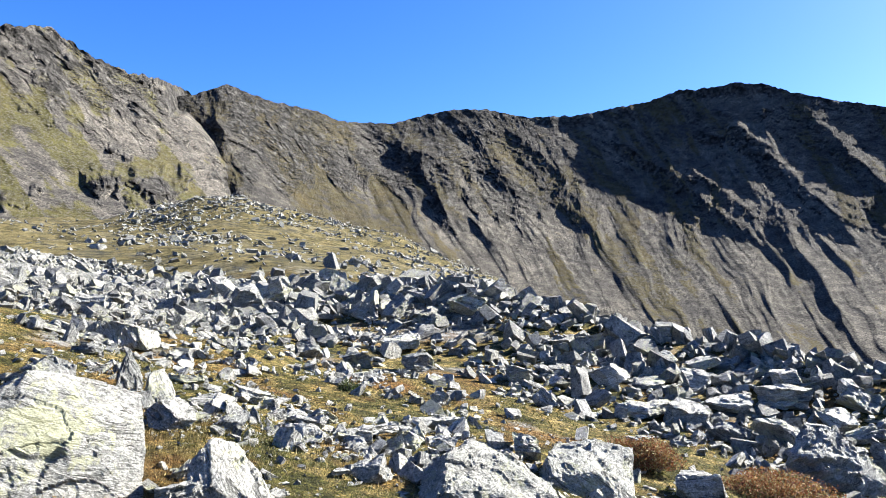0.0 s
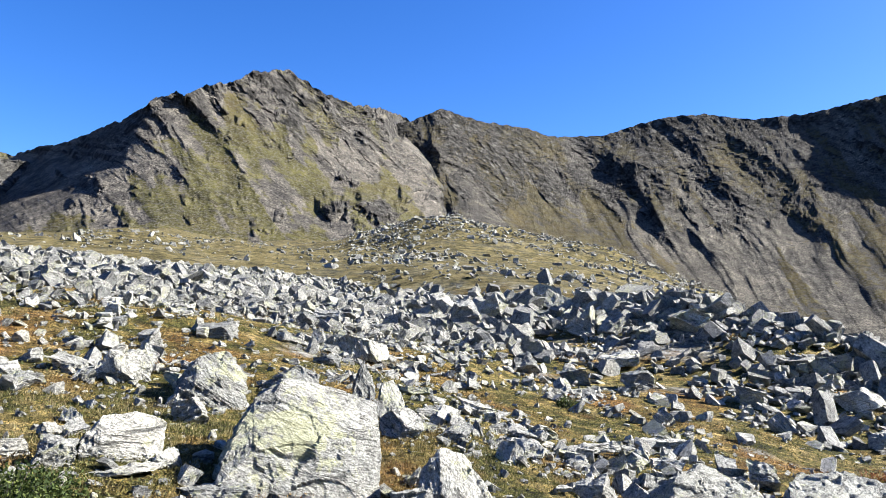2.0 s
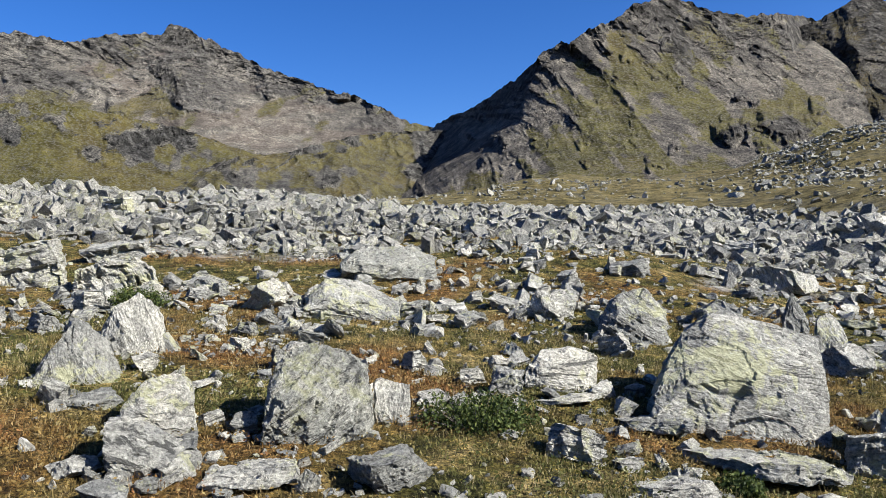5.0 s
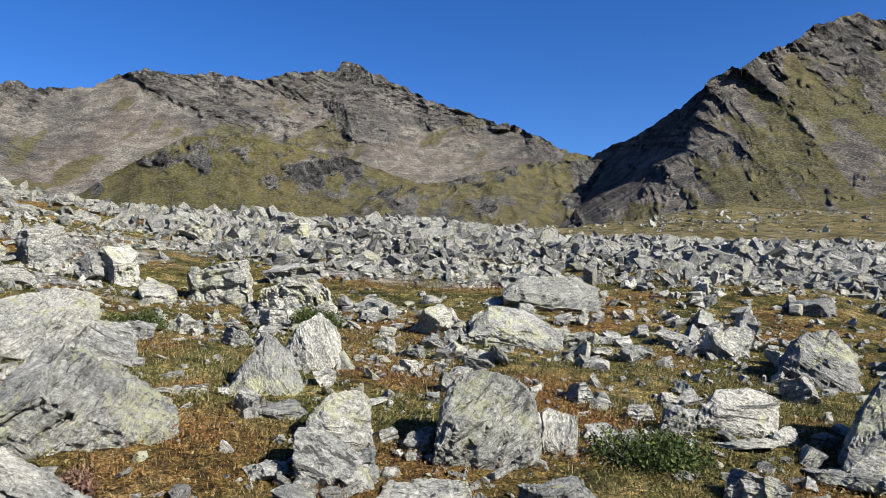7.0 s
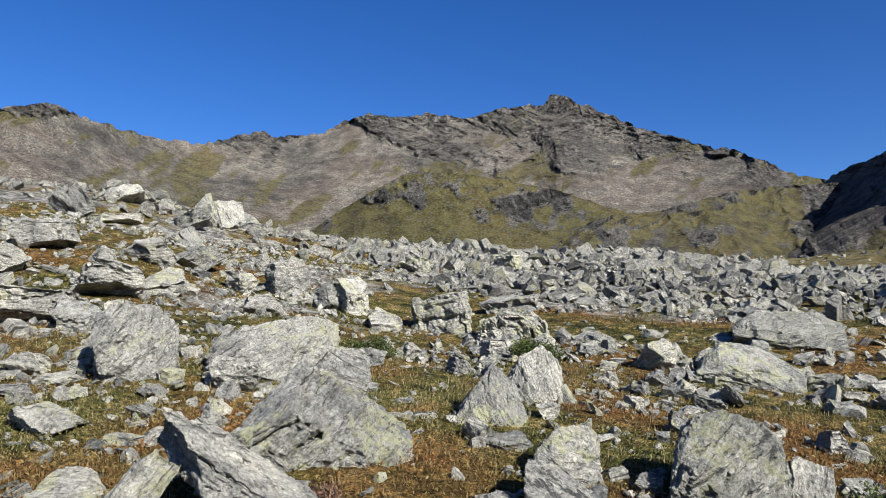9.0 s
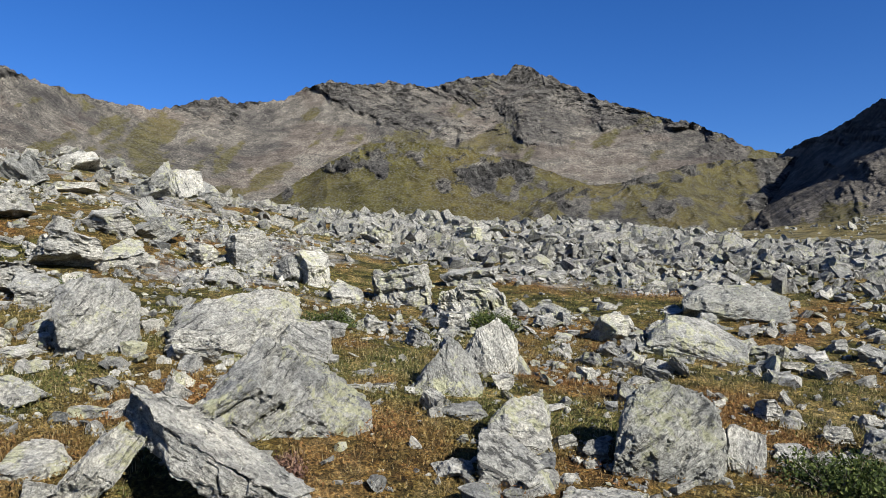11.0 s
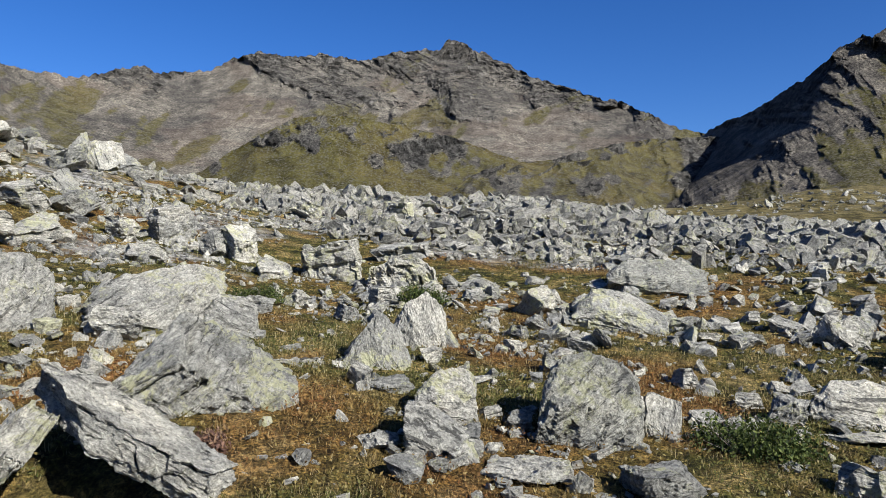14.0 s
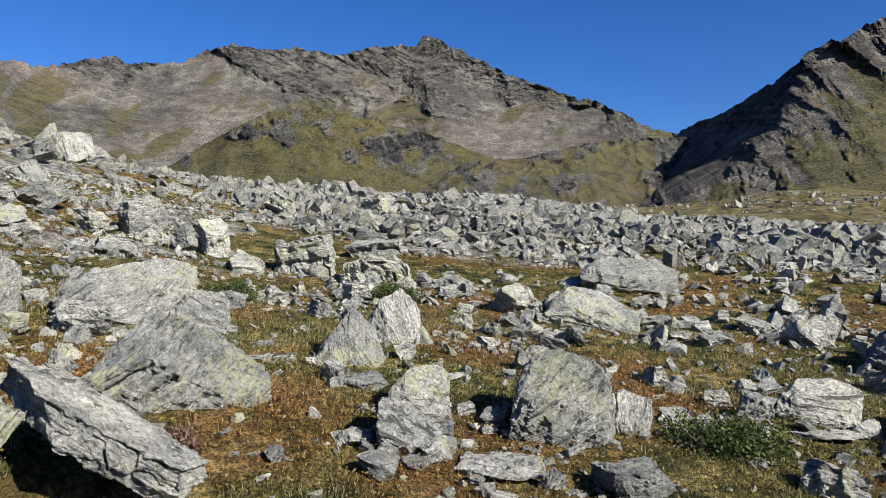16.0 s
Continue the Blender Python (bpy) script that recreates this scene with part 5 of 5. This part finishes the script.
def scatter(name, xs, ys, sizes, rng, mat, label, category, sink=0.3, flat=(0.45, 1.0), lean=0.2):
    """Rocks strewn over the ground, joined into one mesh."""
    vs, ts, rests, n = [], [], [], 0
    zs = ground_height(xs, ys)
    for x, y, z, s in zip(xs, ys, zs, sizes):
        share = s / math.hypot(x, y)
        V, T, turn = (PROTO if share > 0.046 else PROTO_LOW if share > 0.014 else PROTO_FAR)[rng.integers(len(PROTO))]
        own = V * (np.array([rng.uniform(0.75, 1.25), rng.uniform(0.7, 1.1), rng.uniform(*flat)]) * s * 0.5)
        m = np.array(Euler((rng.normal(0, lean), rng.normal(0, lean), rng.uniform(0, 6.28))).to_matrix()) @ turn
        W = own @ m.T
        low, high = W[:, 2].min(), W[:, 2].max()
        vs.append(W + [x, y, z - low - (high - low) * sink])
        ts.append(T + n)
        rests.append(own)
        n += len(V)
    ob = new(name, mesh_of(name, np.concatenate(vs), np.concatenate(ts), mat, np.concatenate(rests)))
    return tagged(ob, label, category, kind="stuff")


def polar_spread(rng, count, y0, y1, r0, r1, power=2.0):
    yaw = np.radians(rng.uniform(y0, y1, count))
    r = (r0 ** power + (r1 ** power - r0 ** power) * rng.random(count)) ** (1 / power)
    return -np.sin(yaw) * r, np.cos(yaw) * r


def field_start(yaw):
    return np.interp(yaw, [-60, -31, -18, -9, 0, 6, 15, 30, 45, 60, 68, 76, 82, 120], [9, 10, 12, 14.5, 16.5, 17.5, 17, 15, 12.8, 12.5, 12.5, 14, 18, 26])


def clear_of_taken(x, y, s, margin=0.55):
    keep = np.ones(len(x), bool)
    for tx, ty, tr in TAKEN:
        keep &= np.hypot(x - tx, y - ty) > tr * 0.8 + s * margin
    return keep


rng_s = np.random.default_rng(4242)
# the block field
x, y = polar_spread(rng_s, 95000, -46, 112, 6, 62, 1.35)
yaw_s, r_s = np.degrees(np.arctan2(-x, y)), np.hypot(x, y)
start = field_start(yaw_s)
crest = np.interp(yaw_s, YAWS, DIST_CREST)
turf_gap = fbm(x / 7, y / 7, 0, 3, 61)
inside = np.clip((r_s - start) / (0.35 * start), 0, 1) * np.clip(1.0 - 1.9 * (turf_gap - 0.25), 0.05, 1) * np.interp(yaw_s, [74, 84], [1, 0.14])
keep = (rng_s.random(len(x)) < inside) & (r_s < crest * 1.12 + 2)
x, y, r_s, yaw_s = x[keep], y[keep], r_s[keep], yaw_s[keep]
s = np.clip(rng_s.lognormal(math.log(0.24), 0.46, len(x)), 0.08, 0.8) * np.interp(yaw_s, [6, 20], [1.45, 1.0]) * np.clip(r_s / 24, 0.5, 1.25)
keep = clear_of_taken(x, y, s)
blocks = scatter("block_field", x[keep], y[keep], s[keep], rng_s, SCREE, "dense field of angular grey schist blocks on the slope", "rock field", sink=0.2, lean=0.35)
# loose rocks over the near turf
x, y = polar_spread(rng_s, 32000, -48, 115, 2.3, 24, 1.4)
patch = fbm(x / 2.6, y / 2.6, 0, 3, 66)
keep = rng_s.random(len(x)) < np.clip(0.35 + 1.6 * patch, 0.04, 1)
x, y = x[keep], y[keep]
r_s = np.hypot(x, y)
s = np.clip(rng_s.lognormal(math.log(0.072), 0.66, len(x)) * np.clip(r_s / 6, 0.6, 1.5), 0.025, 0.32)
s = s * np.interp(np.degrees(np.arctan2(-x, y)), [68, 80], [1.0, 0.72])
keep = clear_of_taken(x, y, s, 0.2)
x, y, s = x[keep], y[keep], s[keep]
# rubble at the foot of the boulders, and pebbles close by
for bx, by, bw, bd in RUBBLE:
    n = int(rng_s.integers(3, 8))
    turn = rng_s.uniform(0, 2 * np.pi, n)
    reach = rng_s.uniform(0.5, 0.85, n) * max(bw, bd)
    x, y = np.append(x, bx + np.cos(turn) * reach), np.append(y, by + np.sin(turn) * reach)
    s = np.append(s, np.clip(rng_s.lognormal(math.log(0.17), 0.45, n) * bw, 0.03, 0.24))
px, py = polar_spread(rng_s, 2600, -48, 115, 2.6, 12, 1.5)
keep = rng_s.random(len(px)) < np.clip(0.5 + 1.5 * fbm(px / 1.9, py / 1.9, 0, 3, 70), 0.05, 1)
keep &= clear_of_taken(px, py, np.zeros(len(px)), 0.0)
px, py = px[keep], py[keep]
x, y = np.append(x, px), np.append(y, py)
s = np.append(s, np.clip(rng_s.lognormal(math.log(0.075), 0.5, len(px)), 0.03, 0.22))
px, py = polar_spread(rng_s, 9000, -48, 115, 2.0, 11, 1.4)
keep = rng_s.random(len(px)) < np.clip(0.35 + 1.4 * fbm(px / 1.3, py / 1.3, 0, 3, 69), 0.03, 1)
px, py = px[keep], py[keep]
x, y = np.append(x, px), np.append(y, py)
s = np.append(s, np.clip(rng_s.lognormal(math.log(0.03), 0.45, len(px)), 0.015, 0.08) * np.clip(np.hypot(px, py) / 5, 0.7, 1.6))
order = np.argsort(-s / np.hypot(x, y) ** 1.2)
# the largest near ones are things of their own
STONE_MESHES = [mesh_of("stone", V @ turn.T, T, ROCK, V * 0.12) for V, T, turn in PROTO]
for i in order[:290]:
    k = int(rng_s.integers(len(PROTO)))
    dims = np.array([rng_s.uniform(0.8, 1.2), rng_s.uniform(0.7, 1.0), rng_s.uniform(0.6, 0.95)]) * s[i] * 0.5
    stone = new("stone", STONE_MESHES[k])
    turn = Euler((rng_s.normal(0, 0.3), rng_s.normal(0, 0.3), rng_s.uniform(0, 6.28)))
    stone.matrix_world = Matrix.LocRotScale((x[i], y[i], float(ground_height(x[i], y[i])) + dims[2] * 0.4), turn, dims)
    tagged(stone, ("small angular grey stone lying in the turf", "pale schist stone among short grass", "flat grey stone half sunk in turf")[k % 3],
           "stone", group="stones on the turf")
keep = np.ones(len(x), bool)
keep[order[:290]] = False
stones = scatter("loose_stones", x[keep], y[keep], s[keep], rng_s, PALE, "loose pale grey stones strewn over the turf", "stones", sink=0.28, flat=(0.5, 0.95), lean=0.15)
# stones on the meadow and the hummock beyond the field
x, y = polar_spread(rng_s, 18000, -20, 112, 26, 185, 1.15)
hx, hy = polar_spread(rng_s, 11000, -9, 24, 85, 185, 1.3)
x, y = np.append(x, hx), np.append(y, hy)
patch = fbm(x / 22, y / 22, 0, 3, 68)
keep = rng_s.random(len(x)) < np.clip(0.5 + 1.2 * patch, 0.05, 1)
keep &= np.hypot(x, y) > 1.12 * np.interp(np.degrees(np.arctan2(-x, y)), YAWS, DIST_CREST) + 2
x, y = x[keep], y[keep]
s = np.clip(rng_s.lognormal(math.log(0.36), 0.5, len(x)), 0.14, 1.2)
meadow_rocks = scatter("meadow_rocks", x, y, s, rng_s, SCREE, "grey rocks scattered over the far meadow and hummock", "rocks", sink=0.3)

# ---- turf: tufts and leaf carpet, thickest by the viewpoint ----
rng_g = np.random.default_rng(99)


def turf_spots(count, r0, r1, power):
    x, y = polar_spread(rng_g, count, -50, 118, r0, r1, power)
    keep = rng_g.random(count) < np.clip(0.7 + 0.7 * fbm(x / 0.9, y / 0.9, 0, 2, 81), 0.3, 1)
    keep &= clear_of_taken(x, y, np.zeros(count), 0.0)
    return x[keep], y[keep]


x, y = turf_spots(46000, 1.9, 8.5, 1.2)
r = np.hypot(x, y)
turf_near = blades("turf_tufts", x, y, ground_height(x, y), rng_g, 9, rng_g.uniform(0.03, 0.075, len(x)), 0.003 + 0.0005 * r, 0.03 + 0.003 * r, GRASS,
                   "short straw-yellow and olive mountain grass", "grass")
x, y = turf_spots(15000, 8.5, 36, 1.2)
r = np.hypot(x, y)
turf_mid = blades("turf_tufts", x, y, ground_height(x, y), rng_g, 7, rng_g.uniform(0.03, 0.07, len(x)), 0.005 + 0.0005 * r, 0.05 + 0.004 * r, GRASS,
                  "short straw-yellow and olive mountain grass farther off", "grass")
x, y = (np.concatenate(v) for v in zip(turf_spots(85000, 1.8, 14, 1.3), turf_spots(75000, 1.8, 6.0, 1.6)))
P = np.stack([x, y, ground_height(x, y) + rng_g.uniform(0.005, 0.05, len(x))], -1)
V, T = leaf_cloud(P, rng_g, 0.0085 + 0.0009 * np.hypot(x, y))
carpet = tagged(new("leaf_carpet", mesh_of("leaf_carpet", V, T, CARPET)), "low carpet of green and rust-red dwarf shrub leaves", "ground cover", kind="stuff")
